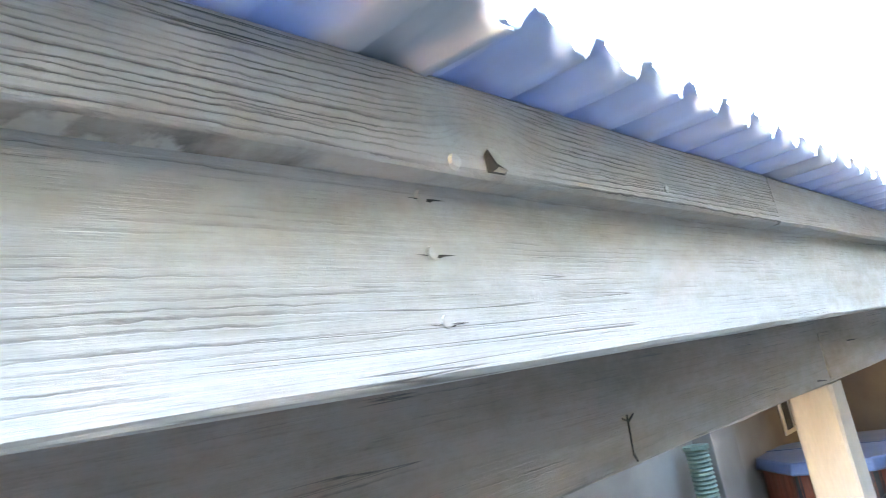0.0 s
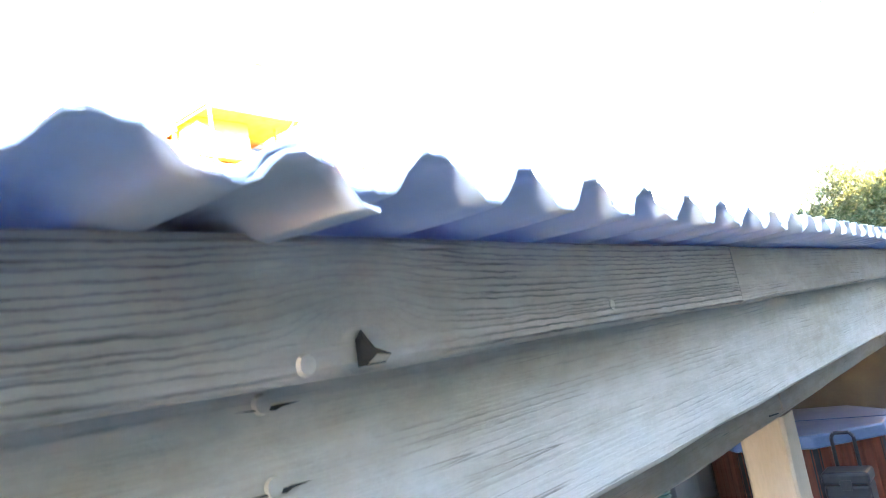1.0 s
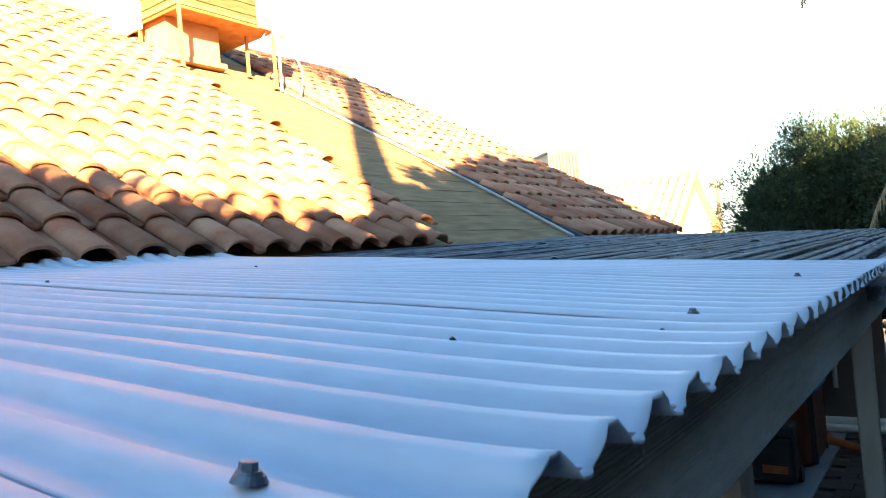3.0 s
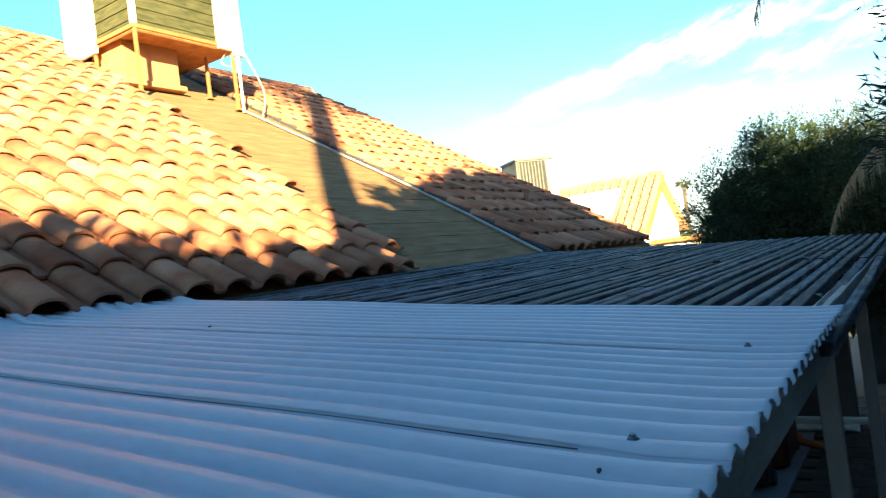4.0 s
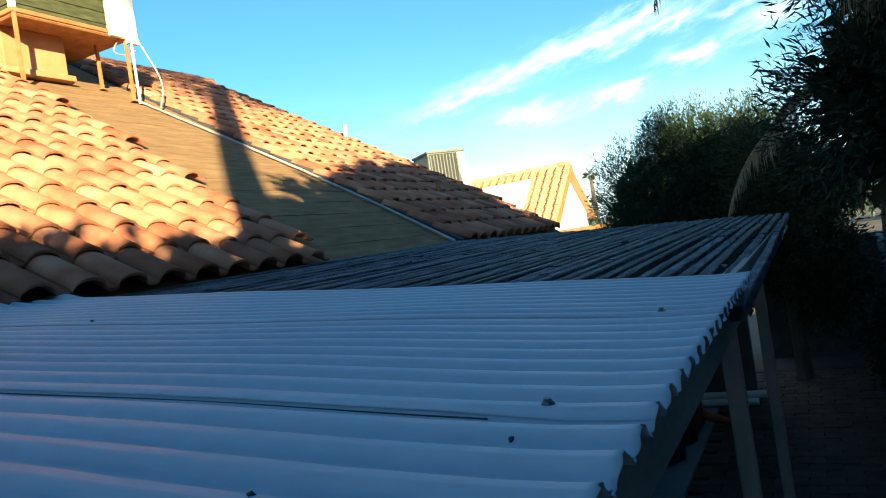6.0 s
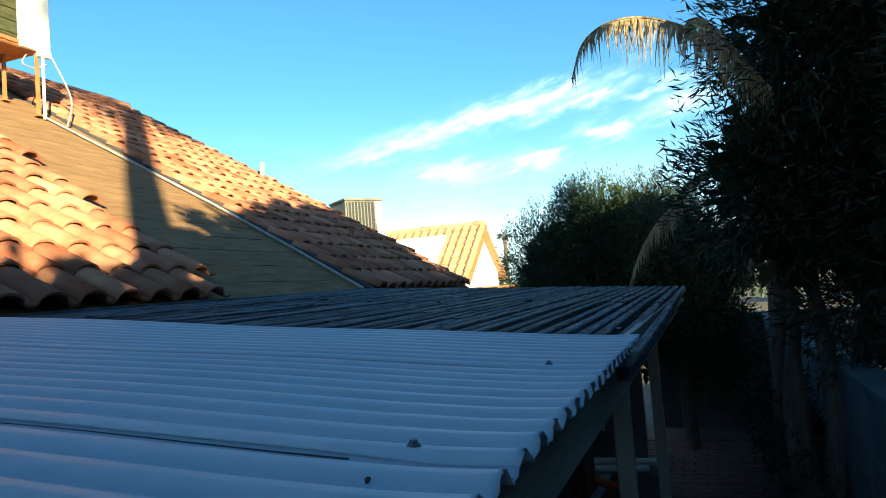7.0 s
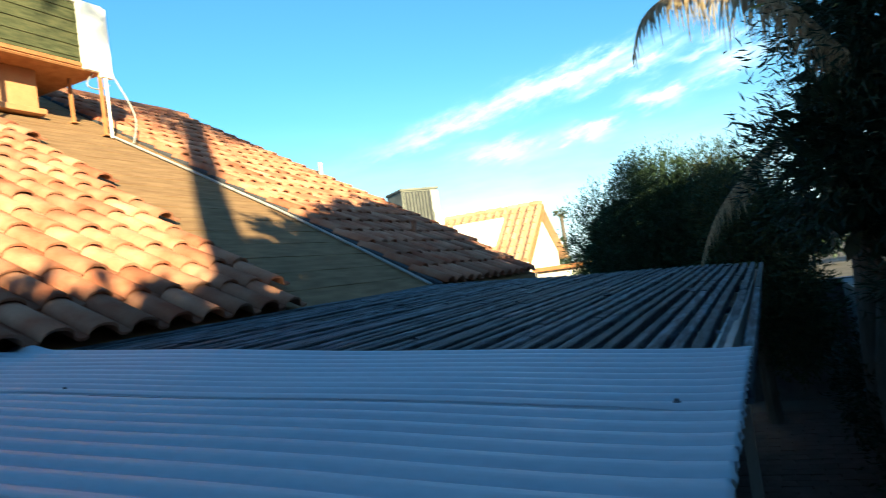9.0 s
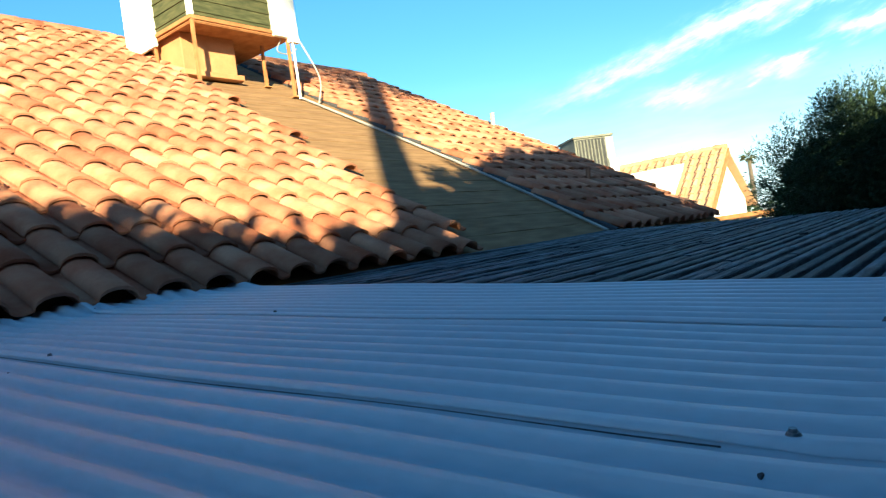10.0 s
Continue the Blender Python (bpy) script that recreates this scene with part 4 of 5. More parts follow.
part("barge_board", nb_prism([(-0.02, AZ - 0.02), (HALF, AZ - DROP - 0.02), (HALF, AZ - DROP - 0.22), (-0.02, AZ - 0.22)], -0.06, -0.005), M["rust"], neigh)
part("chimney_cap", bm_rod(bmesh.new(), nb(1.4, 0, AZ), nb(1.4, 0, AZ + 0.28), 0.05, 0.05), M["white"], neigh)
part("low_wing", boxed(-6.6, 21.6, -0.06, -3.8, 25.5, 2.55), M["wall_far"], neigh)
part("wing_roof", boxed(-6.7, 21.4, 2.55, -3.6, 25.7, 2.68, 0.02), M["rust"], neigh)

unit = thing("rooftop_unit", "grey steel rooftop air conditioner with vertical fins", "air conditioner", at=(-8.2, 16.5, 3.9))
UX, UY, UZ = -8.1, 16.4, 4.05
part("casing", boxed(UX - 0.5, UY - 0.5, UZ, UX + 0.5, UY + 0.5, UZ + 1.02, 0.02), M["unit"], unit)
part("lid", boxed(UX - 0.53, UY - 0.53, UZ + 1.0, UX + 0.53, UY + 0.53, UZ + 1.06, 0.015), M["unit"], unit)
part("grille", boxed(UX - 0.46, UY - 0.51, UZ + 0.06, UX + 0.28, UY - 0.495, UZ + 0.97), M["black"], unit)
for k in range(8):
    part("fin", boxed(UX - 0.45 + k * 0.087, UY - 0.53, UZ + 0.08, UX - 0.42 + k * 0.087, UY - 0.498, UZ + 0.95), M["unit"], unit)
part("service_box", boxed(UX + 0.3, UY - 0.62, UZ + 0.05, UX + 0.52, UY - 0.5, UZ + 0.42, 0.015), M["white"], unit)
part("edge_panel", boxed(UX + 0.3, UY - 0.525, UZ + 0.42, UX + 0.5, UY - 0.5, UZ + 0.98, 0.008), M["conduit"], unit)
unit.rotation_euler[2] = radians(50)
part("curb", boxed(UX - 0.5, UY - 0.5, 3.2, UX + 0.5, UY + 0.5, UZ), M["stucco"], unit)
shed = thing("flat_roof_wing", "flat-roofed stucco wing behind the tiled gable", "building", at=(-9, 16.5, -0.06))
part("wall", boxed(-12.5, 14.0, -0.06, -6.9, 19.0, 3.1), M["stucco"], shed)
part("roof", boxed(-12.6, 13.9, 3.1, -6.8, 19.1, 3.2), M["concrete"], shed)

# ---- plants ----


def crown(name, parent, centres, count, leaf, mat, seed, droop=0.2, twig=0.0):
    """Thousands of single leaves in loose clumps about the given balls (x, y, z, rx, ry, rz); leaf: length and width."""
    rng = np.random.RandomState(seed)
    vol = np.array([c[3] * c[4] * c[5] for c in centres]) ** 0.67
    pick = rng.choice(len(centres), count, p=vol / vol.sum())
    balls = np.array(centres)[pick]
    d = rng.normal(size=(count, 3))
    d /= np.linalg.norm(d, axis=1)[:, None]
    # leaves gather on shoots: quantised directions with a little spread
    shoots = rng.normal(size=(260, 3))
    shoots /= np.linalg.norm(shoots, axis=1)[:, None]
    near = shoots[rng.randint(0, 260, count)]
    d = np.where(rng.rand(count, 1) < 0.72, near + rng.normal(scale=0.055, size=(count, 3)), d)
    rad = rng.rand(count, 1) ** 0.45 * (1.0 + 0.12 * np.sin(d[:, :1] * 9 + d[:, 1:2] * 7 + d[:, 2:] * 5))
    pos = balls[:, :3] + d * rad * balls[:, 3:]
    way = d + rng.normal(scale=0.55, size=(count, 3)) + (0, 0, 0.35 - droop)
    way /= np.linalg.norm(way, axis=1)[:, None]
    across = np.cross(way, rng.normal(size=(count, 3)))
    across /= np.linalg.norm(across, axis=1)[:, None]
    size = rng.uniform(0.6, 1.25, (count, 1))
    L, W = leaf[0] * size, leaf[1] * size
    bend_dir = np.cross(way, across) * L * 0.10
    v = np.stack([pos, pos + way * L * 0.45 + across * W * 0.5 + bend_dir, pos + way * L, pos + way * L * 0.45 - across * W * 0.5 + bend_dir], 1).reshape(-1, 3)
    me = bpy.data.meshes.new(name)
    me.vertices.add(len(v))
    me.vertices.foreach_set("co", v.ravel())
    me.loops.add(count * 4)
    me.loops.foreach_set("vertex_index", np.arange(count * 4))
    me.polygons.add(count)
    me.polygons.foreach_set("loop_start", np.arange(count) * 4)
    me.update(calc_edges=True)
    me.materials.append(mat)
    ob = new(name, me)
    ob.parent = parent
    ob.matrix_parent_inverse = Matrix.Translation(-parent.location)
    return ob


def limbs(parent, base, tips, r0, seed):
    """A trunk that splits into bent, tapering limbs."""
    rng = random.Random(seed)
    bm = bmesh.new()
    base = Vector(base)
    for t in tips:
        t = Vector(t)
        pts = bend([base, base.lerp(t, 0.35) + Vector((rng.uniform(-0.1, 0.1), rng.uniform(-0.1, 0.1), 0.25)), base.lerp(t, 0.7) + Vector((rng.uniform(-0.15, 0.15), rng.uniform(-0.15, 0.15), 0.1)), t], 4)
        for i, (a, b) in enumerate(zip(pts, pts[1:])):
            f = i / (len(pts) - 1)
            bm_rod(bm, a, b, r0 * (1 - 0.8 * f), r0 * (1 - 0.8 * (f + 1 / len(pts))), 8)
    part("trunk", bm, M["bark"], parent)


oleander = thing("oleander", "tall dark oleander with narrow leaves leaning over the garden wall", "tree", at=(1.6, 5.6, -0.06))
limbs(oleander, (0.86, 6.3, -0.06), [(0.8, 6.2, 2.6), (1.2, 6.0, 3.6), (0.6, 6.6, 3.2), (1.7, 6.4, 4.2)], 0.10, 3)
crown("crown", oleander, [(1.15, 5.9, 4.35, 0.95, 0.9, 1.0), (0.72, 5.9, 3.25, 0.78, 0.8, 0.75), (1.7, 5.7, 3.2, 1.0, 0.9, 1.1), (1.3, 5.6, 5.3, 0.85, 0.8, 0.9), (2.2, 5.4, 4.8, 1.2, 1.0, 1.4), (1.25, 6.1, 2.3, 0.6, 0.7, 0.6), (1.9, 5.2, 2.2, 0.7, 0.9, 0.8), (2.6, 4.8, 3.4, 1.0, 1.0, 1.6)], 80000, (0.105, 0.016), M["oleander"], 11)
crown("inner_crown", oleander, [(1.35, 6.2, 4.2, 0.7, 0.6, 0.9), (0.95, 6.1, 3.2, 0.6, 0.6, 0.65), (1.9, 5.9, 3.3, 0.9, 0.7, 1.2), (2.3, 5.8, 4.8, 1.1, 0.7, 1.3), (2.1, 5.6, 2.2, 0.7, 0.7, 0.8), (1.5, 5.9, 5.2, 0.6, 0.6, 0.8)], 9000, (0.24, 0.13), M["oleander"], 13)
oleander2 = thing("oleander", "tall dark oleander with narrow leaves beside the garden wall", "tree", at=(1.9, 4.2, -0.06))
limbs(oleander2, (1.45, 4.4, -0.06), [(1.6, 4.4, 2.4), (1.9, 4.2, 3.4)], 0.08, 8)
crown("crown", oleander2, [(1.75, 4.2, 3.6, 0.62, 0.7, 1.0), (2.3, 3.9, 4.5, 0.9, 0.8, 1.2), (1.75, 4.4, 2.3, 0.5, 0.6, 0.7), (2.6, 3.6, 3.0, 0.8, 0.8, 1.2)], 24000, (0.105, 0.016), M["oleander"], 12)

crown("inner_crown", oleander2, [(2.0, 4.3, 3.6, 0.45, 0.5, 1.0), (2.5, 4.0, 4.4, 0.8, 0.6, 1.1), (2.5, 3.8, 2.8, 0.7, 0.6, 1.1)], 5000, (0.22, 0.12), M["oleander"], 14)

shrub = thing("shrub", "low dark shrub growing against the garden wall", "shrub", at=(0.75, 7.4, -0.06))
limbs(shrub, (0.78, 7.6, -0.06), [(0.6, 7.4, 1.0), (0.85, 7.7, 1.3)], 0.03, 9)
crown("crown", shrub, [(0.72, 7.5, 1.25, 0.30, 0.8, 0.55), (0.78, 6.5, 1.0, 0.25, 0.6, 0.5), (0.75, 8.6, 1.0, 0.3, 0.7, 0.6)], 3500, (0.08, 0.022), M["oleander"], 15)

bush = thing("tree", "dense dark green feathery tree behind the slat cover", "tree", at=(-1.8, 12.2, -0.06))
limbs(bush, (-1.8, 12.4, -0.06), [(-2.5, 12.2, 2.6), (-1.2, 12.4, 3.0), (-1.8, 12.0, 3.2)], 0.14, 5)
crown("crown", bush, [(-2.25, 12.0, 3.0, 0.8, 0.9, 0.95), (-1.35, 12.0, 3.4, 0.85, 0.9, 0.95), (-0.5, 12.0, 3.4, 0.7, 0.8, 0.9), (-2.0, 12.1, 1.9, 1.05, 1.0, 1.1), (-0.9, 12.2, 2.3, 0.9, 0.9, 1.1), (-1.75, 12.0, 3.85, 0.4, 0.5, 0.5), (-2.45, 11.8, 2.0, 0.6, 0.7, 1.0)], 120000, (0.062, 0.013), M["bush"], 21, 0.0)
crown("inner_crown", bush, [(-2.1, 12.3, 2.8, 0.6, 0.5, 0.8), (-1.3, 12.3, 3.2, 0.65, 0.5, 0.8), (-0.5, 12.3, 3.1, 0.55, 0.5, 0.8), (-1.9, 12.3, 1.9, 0.95, 0.6, 1.0), (-0.9, 12.4, 2.1, 0.9, 0.6, 1.0)], 9000, (0.2, 0.12), M["bush"], 24)
bush2 = thing("tree", "tree of yellowish and dark green foliage beyond the slat cover", "tree", at=(-0.3, 11.2, -0.06))
limbs(bush2, (-0.2, 11.4, -0.06), [(-0.5, 11.3, 2.8), (0.0, 11.3, 2.6)], 0.11, 6)
crown("crown", bush2, [(-0.45, 11.2, 3.3, 0.55, 0.6, 0.75), (-0.1, 11.2, 2.4, 0.8, 0.7, 1.1), (0.15, 11.4, 1.4, 0.6, 0.6, 0.8)], 24000, (0.062, 0.012), M["bush_pale"], 22, 0.0)
crown("inner_crown", bush2, [(-0.25, 11.5, 2.5, 0.8, 0.6, 1.3), (0.2, 11.6, 1.6, 0.7, 0.5, 1.0), (0.55, 11.6, 2.75, 0.55, 0.5, 0.45), (0.15, 11.6, 3.0, 0.5, 0.5, 0.6)], 26000, (0.10, 0.03), M["bush"], 23)

palm_far = thing("palm_tree", "small distant fan palm above the far roofs", "palm", at=(-14.05, 54, -0.06))
bm = bm_rod(bmesh.new(), (-14.05, 54, -0.06), (-14.05, 54, 6.5), 0.2, 0.14)
part("trunk", bm, M["bark"], palm_far)
crown("crown", palm_far, [(-14.05, 54, 6.65, 0.3, 0.3, 0.2)], 130, (0.5, 0.08), M["bush_pale"], 31, 0.6)
hedge_far = thing("far_trees", "belt of distant garden trees and hedges", "trees", kind="stuff", at=(0, 60, -0.06))
crown("crown", hedge_far, [(-14.2, 50, 3.4, 1.3, 1.2, 1.6), (-12, 52, 2.0, 1.6, 1.5, 1.2), (-6, 60, 2.2, 5, 2, 1.6), (6, 60, 2.4, 8, 2, 1.9), (18, 58, 2.4, 8, 2, 2.2), (-28, 62, 2, 8, 2, 2)], 9000, (0.5, 0.2), M["bush"], 32)


def frond(base, path, leaf_len, seed, spread=0.5, thick=0.014):
    """A dead palm frond: a bent midrib with limp leaflets hanging from it."""
    rng = np.random.RandomState(seed)
    f = thing("palm_frond", "dry straw-coloured palm frond with limp hanging leaflets", "palm frond", "dry palm fronds", at=base)
    pts = bend([base] + path, 12)
    bm = bmesh.new()
    for i, (a, b) in enumerate(zip(pts, pts[1:])):
        k = 1 - i / len(pts)
        bm_rod(bm, a, b, thick * (0.25 + k), thick * (0.25 + k), 6)
    part("midrib", bm, M["dry"], f)
    verts, faces = [], []
    for i in range(len(pts) - 1):
        for s in range(6):
            p = pts[i].lerp(pts[i + 1], rng.rand())
            along = (pts[i + 1] - pts[i]).normalized()
            sidew = along.cross(Vector((0, 0, 1))).normalized() * (1 if s % 2 else -1)
            length = leaf_len * rng.uniform(0.2, 1.25) * (0.65 + 0.35 * math.sin(i * 1.7 + seed)) * (0.45 + 0.55 * math.sin(math.pi * min(1, 0.15 + i / len(pts))))
            d = sidew * spread * rng.uniform(0.1, 1.0) + along * rng.uniform(-0.1, 0.5) + Vector((0, 0, -0.55))
            w = rng.uniform(0.005, 0.010)
            q, n0 = p.copy(), len(verts)
            for k in range(4):
                verts += [tuple(q + along * w * (1 - k * 0.3)), tuple(q - along * w * (1 - k * 0.3))]
                d = d.normalized() * 0.55 + Vector((rng.uniform(-0.1, 0.1), rng.uniform(-0.1, 0.1), -0.55))
                q = q + d.normalized() * length / 3
            for k in range(3):
                a = n0 + 2 * k
                faces.append((a, a + 1, a + 3, a + 2))
    mesh_part("leaflet_mass", verts, faces, M["dry"], f)
    return f


frond((0.75, 5.6, 3.85), [(0.61, 5.6, 4.04), (0.41, 5.61, 4.27), (0.15, 5.62, 4.47), (-0.13, 5.61, 4.58), (-0.38, 5.6, 4.57), (-0.56, 5.58, 4.44), (-0.66, 5.56, 4.18)], 0.40, 3)
frond((0.75, 5.75, 3.9), [(0.56, 5.68, 4.17), (0.41, 5.69, 4.42), (0.28, 5.7, 4.52), (0.16, 5.7, 4.44)], 0.42, 4)
frond((0.45, 7.85, 3.7), [(0.08, 7.82, 3.5), (-0.07, 7.82, 3.31), (-0.23, 7.81, 3.15), (-0.38, 7.8, 2.95), (-0.5, 7.8, 2.72), (-0.6, 7.79, 2.45)], 0.30, 6, 0.22)
frond((0.5, 7.9, 3.75), [(0.25, 7.85, 3.62), (0.02, 7.82, 3.45), (-0.12, 7.82, 3.1)], 0.4, 7, 0.35)
queen = thing("palm_tree", "palm trunk hidden among the oleanders, holding dry fronds", "palm", at=(0.75, 6.9, -0.06))
part("trunk", rods(bend([(0.72, 7.0, -0.06), (0.74, 6.95, 1.6), (0.8, 6.8, 3.0), (0.78, 6.75, 3.95)], 5), 0.10, 12), M["bark"], queen)
for a, b in (((0.78, 6.75, 3.85), (0.75, 5.6, 3.85)), ((0.78, 6.75, 3.9), (0.75, 5.75, 3.9)), ((0.78, 6.75, 3.8), (0.45, 7.85, 3.7)), ((0.78, 6.75, 3.85), (0.5, 7.9, 3.75))):
    part("stalk", bm_rod(bmesh.new(), a, b, 0.024, 0.017, 8), M["dry"], queen)

# a run of oleanders added out of view behind the wall, to dim the rim board
for i in range(9):
    y = 3.0 - 1.2 * i
    t = thing("shade_oleander", "bushy dark oleander added out of view behind the block wall for shade", "tree", "oleanders behind the block wall", at=(1.95, y, -0.06))
    limbs(t, (1.95, y, -0.06), [(1.8, y + 0.3, 2.1), (2.1, y - 0.3, 2.2), (1.95, y, 2.4)], 0.06, 90 + i)
    crown("crown", t, [(1.95, y, 2.2 - 0.05 * (i % 3), 0.6, 0.8, 0.68), (1.95, y + 0.2, 1.7, 0.62, 0.85, 0.7), (2.0, y - 0.2, 1.2, 0.6, 0.8, 0.8)], 5200, (0.2, 0.08), M["oleander"], 110 + i)
# fuller ones added further along, to shade the posts and side yard
for i, (x, y, top) in enumerate(((2.5, 4.5, 3.9), (2.75, 6.1, 4.2), (3.05, 7.7, 4.3), (3.5, 9.3, 4.4), (4.0, 11.0, 4.2))):
    t = thing("shade_oleander", "full dark oleander added behind the block wall to shade the side yard", "tree", "oleanders behind the block wall", at=(x, y, -0.06))
    limbs(t, (x, y, -0.06), [(x - 0.2, y + 0.3, top - 0.9), (x + 0.2, y - 0.3, top - 0.8), (x, y, top - 0.6)], 0.07, 130 + i)
    crown("crown", t, [(x, y, top - 0.9, 0.85, 1.0, 0.9), (x - 0.1, y + 0.2, top - 2.0, 0.95, 1.05, 1.1), (x, y - 0.2, 0.95, 0.9, 1.0, 0.95)], 16000, (0.17, 0.055), M["oleander"], 140 + i)
# unseen trees of the next garden, which shade the patio; last four added to block sky
for i, (x, y, top) in enumerate(((4.1, -10.0, 6.0), (4.2, -8.3, 6.2), (4.1, -6.6, 6.1), (4.2, -5.2, 5.7), (4.1, -4.0, 5.5), (4.5, -2.7, 6.9), (4.4, -1.4, 7.2), (4.5, -0.95, 7.5), (4.2, 1.5, 5.0), (3.0, 0.3, 6.6), (3.3, 4.6, 8.2), (3.9, 6.6, 5.6), (4.5, 8.6, 5.2))):
    t = thing("shade_oleander", "tall leafy oleander placed out of view beyond the block wall for shade", "tree", "hedge beyond the block wall", at=(x, y, -0.06))
    limbs(t, (x, y, -0.06), [(x - 0.3, y + 0.4, top - 1.4), (x + 0.4, y - 0.4, top - 1.2), (x, y, top - 0.9)], 0.10, 40 + i)
    crown("crown", t, [(x, y, top - 0.95, 0.85, 1.05, 0.95), (x - 0.1, y + 0.4, top - 2.1, 1.0, 1.2, 1.15), (x + 0.1, y - 0.4, top - 3.3, 1.0, 1.2, 1.4)], 14000, (0.22, 0.095), M["oleander"], 60 + i)
palm = thing("palm_tree", "tall slender palm in the garden beyond the wall", "palm", at=(5.5, -5.3, -0.06))
part("trunk", rods(bend([(5.5, -5.3, -0.06), (5.52, -5.28, 4.0), (5.48, -5.32, 8.0), (5.5, -5.3, 11.6)], 6), 0.17, 12), M["bark"], palm)
crown("crown", palm, [(5.5, -5.3, 11.9, 1.6, 1.6, 0.9)], 900, (1.1, 0.06), M["bush"], 80, 0.5)

# ---- under the patio cover ----
TX, TY, TR = -2.25, 8.75, 1.0
spa = thing("hot_tub", "octagonal hot tub with red wooden sides under a blue vinyl cover", "hot tub", at=(TX, TY, 0))
bm = bmesh.new()
bmesh.ops.create_cone(bm, cap_ends=True, segments=8, radius1=TR - 0.06, radius2=TR - 0.06, depth=0.80, matrix=pose(TX, TY, 0.40, 0, 0, 22.5))
part("shell", bm, M["black"], spa)
for k in range(8):
    a = radians(45 * k)
    c, s = math.cos(a), math.sin(a)
    half = (TR - 0.02) * math.tan(math.pi / 8) - 0.05
    for j in range(6):
        w = 2 * half / 6
        b = boxed(TR * 0.924 - 0.03, -half + j * w + 0.003, 0.05, TR * 0.924 + 0.0, -half + (j + 1) * w - 0.003, 0.80, 0.003)
        bmesh.ops.transform(b, matrix=pose(TX, TY, 0, 0, 0, 45 * k), verts=b.verts)
        part("panel_board", b, M["redwood"], spa)
    b = boxed(TR - 0.07, -0.05, 0.02, TR - 0.015, 0.05, 0.82, 0.006)
    bmesh.ops.transform(b, matrix=pose(TX, TY, 0, 0, 0, 45 * k + 22.5), verts=b.verts)
    part("corner_strip", b, M["black"], spa)
bm = bmesh.new()
bmesh.ops.create_cone(bm, cap_ends=True, segments=8, radius1=TR + 0.05, radius2=TR + 0.02, depth=0.13, matrix=pose(TX, TY, 0.865, 0, 0, 22.5))
bmesh.ops.bevel(bm, geom=list(bm.edges), offset=0.02, segments=2, affect="EDGES", profile=0.5)
cover = part("cover", bm, M["vinyl"], spa, "blue vinyl spa cover")
part("fold_seam", boxed(TX - TR + 0.05, TY - 0.012, 0.93, TX + TR - 0.05, TY + 0.012, 0.939, 0.003), M["vinyl"], cover)

case = thing("tool_case", "black wheeled tool case with a raised handle", "tool case", at=(-1.6, 7.7, 0))
kx, ky = -1.6, 7.7
part("body", boxed(kx - 0.2, ky - 0.15, 0.05, kx + 0.2, ky + 0.15, 0.50, 0.03), M["black"], case)
part("lid", boxed(kx - 0.21, ky - 0.16, 0.502, kx + 0.21, ky + 0.16, 0.62, 0.03), M["black"], case)
part("handle", rods([(kx - 0.1, ky + 0.14, 0.58), (kx - 0.1, ky + 0.14, 0.9), (kx - 0.07, ky + 0.14, 0.94), (kx + 0.07, ky + 0.14, 0.94), (kx + 0.1, ky + 0.14, 0.9), (kx + 0.1, ky + 0.14, 0.58)], 0.018), M["black"], case)
part("latch", boxed(kx - 0.05, ky - 0.17, 0.46, kx + 0.05, ky - 0.15, 0.55, 0.005), M["black"], case)
part("label_plate", boxed(kx - 0.1, ky - 0.157, 0.14, kx + 0.14, ky - 0.148, 0.22), M["orange"], case, "orange panel")
for s in (-0.2, 0.2):
    part("wheel", bm_rod(bmesh.new(), (kx + s - 0.025, ky + 0.12, 0.08), (kx + s + 0.025, ky + 0.12, 0.08), 0.08, 0.08, 18), M["black"], case)

bag = thing("orange_blower", "orange and black garden blower lying on the pavers", "blower", at=(-1.45, 9.2, 0))
bm = bmesh.new()
bmesh.ops.create_uvsphere(bm, u_segments=16, v_segments=10, radius=1, matrix=Matrix.Translation((-1.45, 9.15, 0.12)) @ Matrix.Diagonal((0.18, 0.13, 0.12, 1)))
part("housing", bm, M["orange"], bag, smooth=True)
part("nozzle", bm_rod(bmesh.new(), (-1.33, 9.1, 0.12), (-0.95, 9.0, 0.05), 0.05, 0.04, 14), M["orange"], bag)
part("grip", rods(bend([(-1.55, 9.15, 0.2), (-1.48, 9.13, 0.28), (-1.34, 9.1, 0.22)], 5), 0.02), M["black"], bag)

carton = thing("carton", "pale carton standing beside the hot tub", "box", at=(-2.6, 7.2, 0))
part("box", boxed(-2.85, 7.05, 0.0, -2.45, 7.35, 0.34, 0.006), M["box_white"], carton)
part("flap", boxed(-2.85, 7.02, 0.34, -2.45, 7.16, 0.347), M["box_white"], carton)
bm = bmesh.new()
bmesh.ops.create_icosphere(bm, subdivisions=3, radius=0.16, matrix=Matrix.Translation((-2.2, 7.2, 0.13)))
rb = random.Random(2)
for v in bm.verts:
    v.co += v.normal * rb.uniform(-0.03, 0.03)
    v.co.z = max(v.co.z, 0.0)
tagged(part("plastic_bag", bm, M["blue_bag"]), "crumpled blue plastic bag on the slab", "bag")
for k, (y, z) in enumerate(((10.1, 0.05), (9.95, 0.05), (10.02, 0.13))):
    tagged(part("plastic_pipe", bm_rod(bmesh.new(), (-1.9 + 0.1 * k, y, z), (-0.85 + 0.1 * k, y, z), 0.05, 0.05, 14), M["white"]), "white plastic pipe lying along the end wall", "pipe", "pipes by the end wall")
down = thing("drain_pipe", "white drain pipe fixed to the end wall", "pipe", at=(-1.35, 10.25, 0))
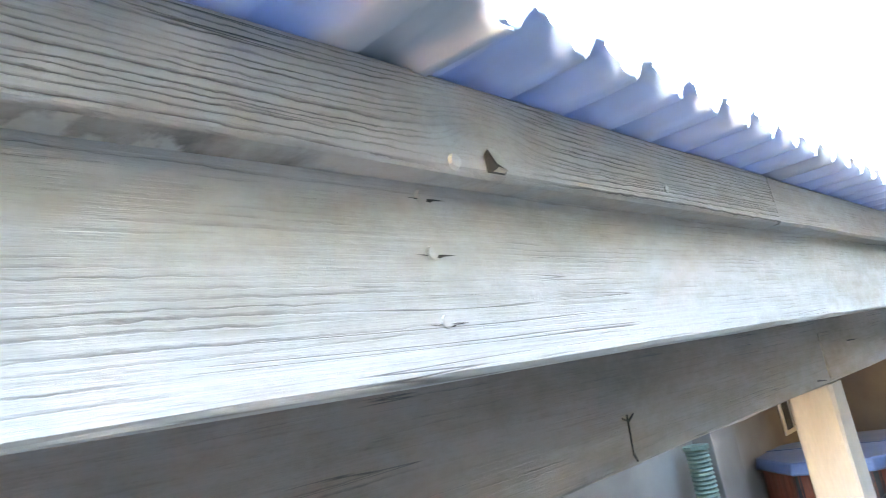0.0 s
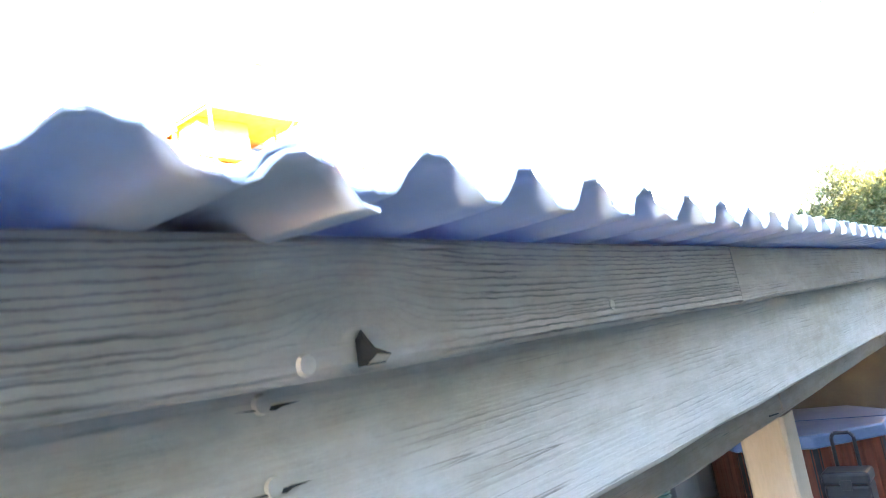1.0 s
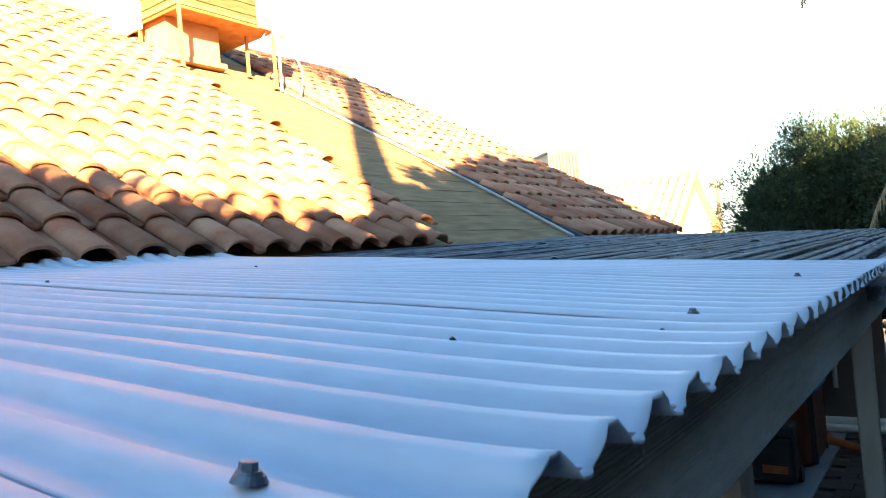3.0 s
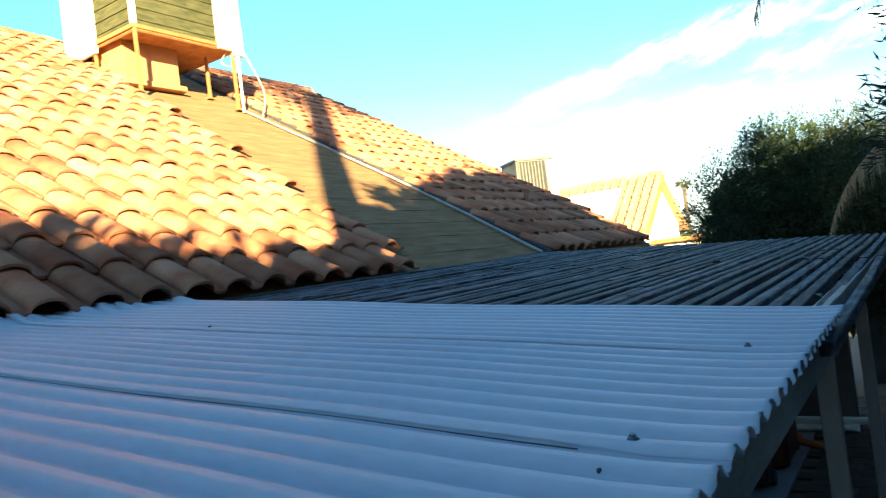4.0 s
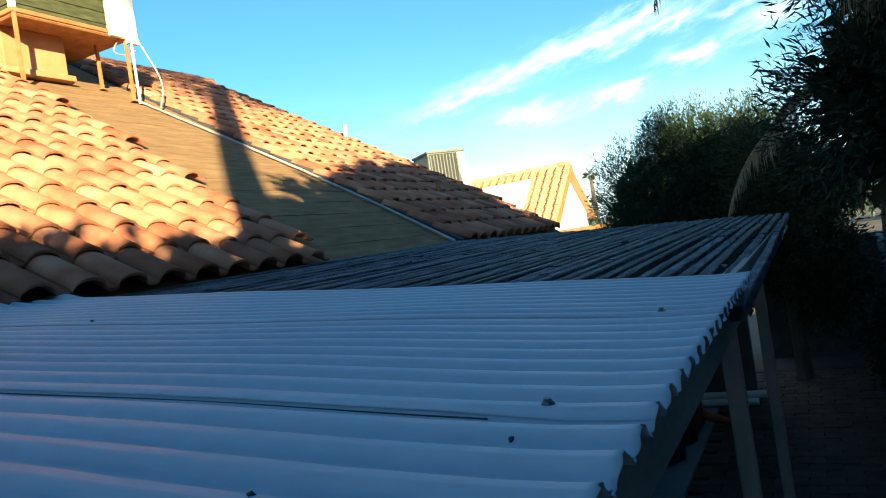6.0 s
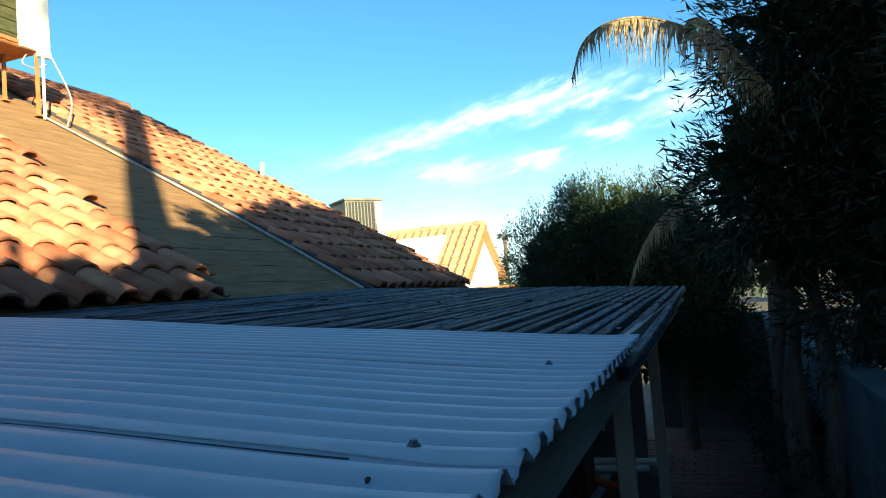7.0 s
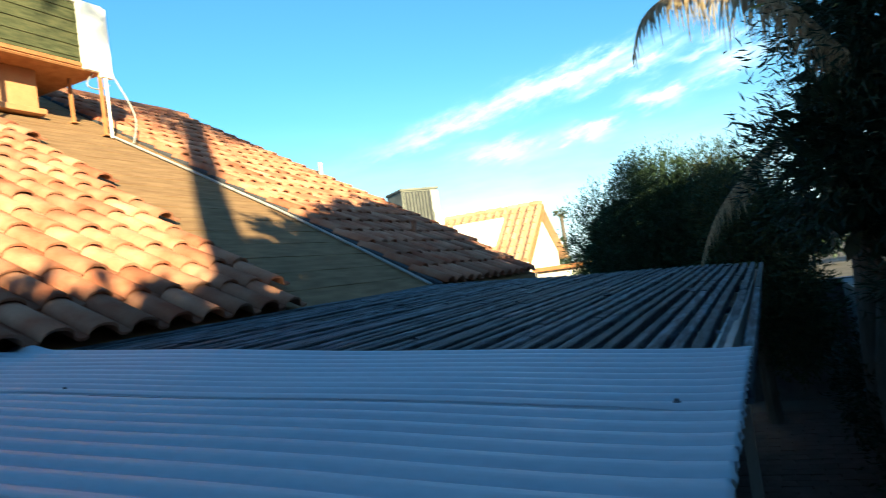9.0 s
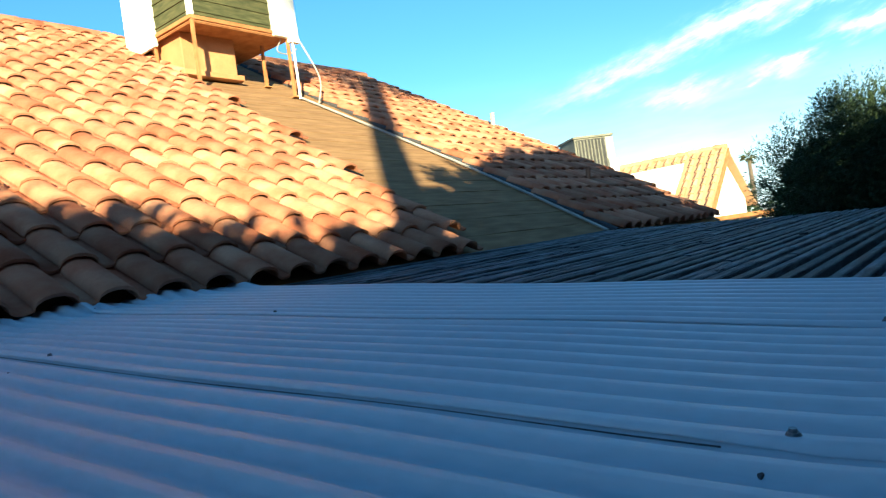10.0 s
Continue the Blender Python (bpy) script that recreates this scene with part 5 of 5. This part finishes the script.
part("pipe", bm_rod(bmesh.new(), (-1.35, 10.25, 0.5), (-1.35, 10.25, 2.3), 0.03, 0.03, 14), M["white"], down)
for z in (0.8, 1.9):
    part("clip", boxed(-1.395, 10.22, z, -1.305, 10.3, z + 0.03), M["white"], down)
lamp = thing("wall_lamp", "small brass-coloured lantern on the end wall", "wall lamp", at=(-1.15, 10.2, 1.9))
part("bracket", boxed(-1.19, 10.22, 1.86, -1.11, 10.3, 2.0, 0.01), M["steel"], lamp)
part("shade", bm_rod(bmesh.new(), (-1.15, 10.15, 1.84), (-1.15, 10.15, 1.96), 0.05, 0.075, 12), lamp_glow, lamp)

# unseen slab added to keep sky light off the hot tub corner
tagged(part("patio_roof", boxed(-3.2, 6.9, 2.25, -0.16, 10.29, 2.33, 0.006), M["post"]), "added unseen roof that shades the hot tub corner", "roof", kind="structure")
tagged(part("pilaster", boxed(-3.218, 6.9, -0.05, -3.0, 7.5, 2.24, 0.012), M["stucco"]), "beige stucco pilaster on the house wall", "pilaster", kind="structure")
hose = thing("ribbed_duct", "dark green ribbed flexible duct standing by the house wall", "duct", at=(-3.02, 6.55, 0))
verts, faces = [], []
for k in range(67):
    r = 0.115 if k % 2 else 0.098
    verts += [(-3.02 + r * math.cos(a * math.pi / 9), 6.55 + r * math.sin(a * math.pi / 9), 0.004 + k * 0.02) for a in range(18)]
for k in range(66):
    faces += [(k * 18 + a, k * 18 + (a + 1) % 18, k * 18 + 18 + (a + 1) % 18, k * 18 + 18 + a) for a in range(18)]
faces += [tuple(range(17, -1, -1)), tuple(66 * 18 + a for a in range(18))]
mesh_part("tube", verts, faces, M["green_duct"], hose)
part("collar", bm_rod(bmesh.new(), (-3.02, 6.55, 1.335), (-3.02, 6.55, 1.375), 0.122, 0.122, 18), M["green_duct"], hose)
pane = thing("window", "small white-framed window in the house wall by the hot tub", "window", at=(-3.2, 9.9, 1.0))
part("frame", boxed(-3.218, 9.58, 0.98, -3.19, 10.22, 1.62, 0.008), M["box_white"], pane)
part("glass", boxed(-3.189, 9.64, 1.04, -3.184, 10.16, 1.56), M["glass"], pane)
part("mullion", boxed(-3.186, 9.89, 1.04, -3.176, 9.91, 1.56), M["box_white"], pane)
plate = part("strap_plate", boxed(-0.2715, 1.39, 2.15, -0.2675, 1.47, 2.245, 0.0012), M["header"], beam, "painted steel strap over the post")
for y0, z0, y1, z1 in ((0.541, 2.2, 0.536, 2.155), (0.536, 2.155, 0.542, 2.145), (0.528, 2.197, 0.541, 2.192), (0.541, 2.192, 0.557, 2.199), (1.30, 2.155, 1.36, 2.150), (1.60, 2.215, 1.72, 2.212)):
    part("split", bm_rod(bmesh.new(), (-0.2695, y0, z0), (-0.2695, y1, z1), 0.0016, 0.0010, 5), M["hole"], beam)

# ---- pavers of the side yard and blocks of the wall ----
rng = np.random.RandomState(77)
pv = bpy.data.meshes.new("paver")
bmp = boxed(-0.146, -0.096, -0.03, 0.146, 0.096, 0.0, 0.006)
bmp.to_mesh(pv)
bmp.free()
pv.materials.append(M["paver"])
pav = tagged(new("paving"), "brown brick-sized pavers beside the slab", "pavement", kind="structure")
for j in range(38):
    for i in range(7):
        ob = new("paver", pv)
        ob.parent = pav
        ob.matrix_basis = pose(-1.08 + i * 0.3 + (0.15 if j % 2 else 0.0), 4.6 + j * 0.2, rng.uniform(-0.004, 0.003), rng.uniform(-0.5, 0.5), rng.uniform(-0.5, 0.5), 0)
bk = bpy.data.meshes.new("block")
bmp = boxed(-0.006, -0.195, -0.095, 0.006, 0.195, 0.095, 0.004)
bmp.to_mesh(bk)
bk.materials.append(M["block"])
for j in range(9):
    for i in range(26):
        ob = new("block", bk)
        ob.parent = wall_side
        ob.matrix_basis = pose(1.046, 2.9 + i * 0.4 + (0.2 if j % 2 else 0), 0.05 + j * 0.2 + 0.03)
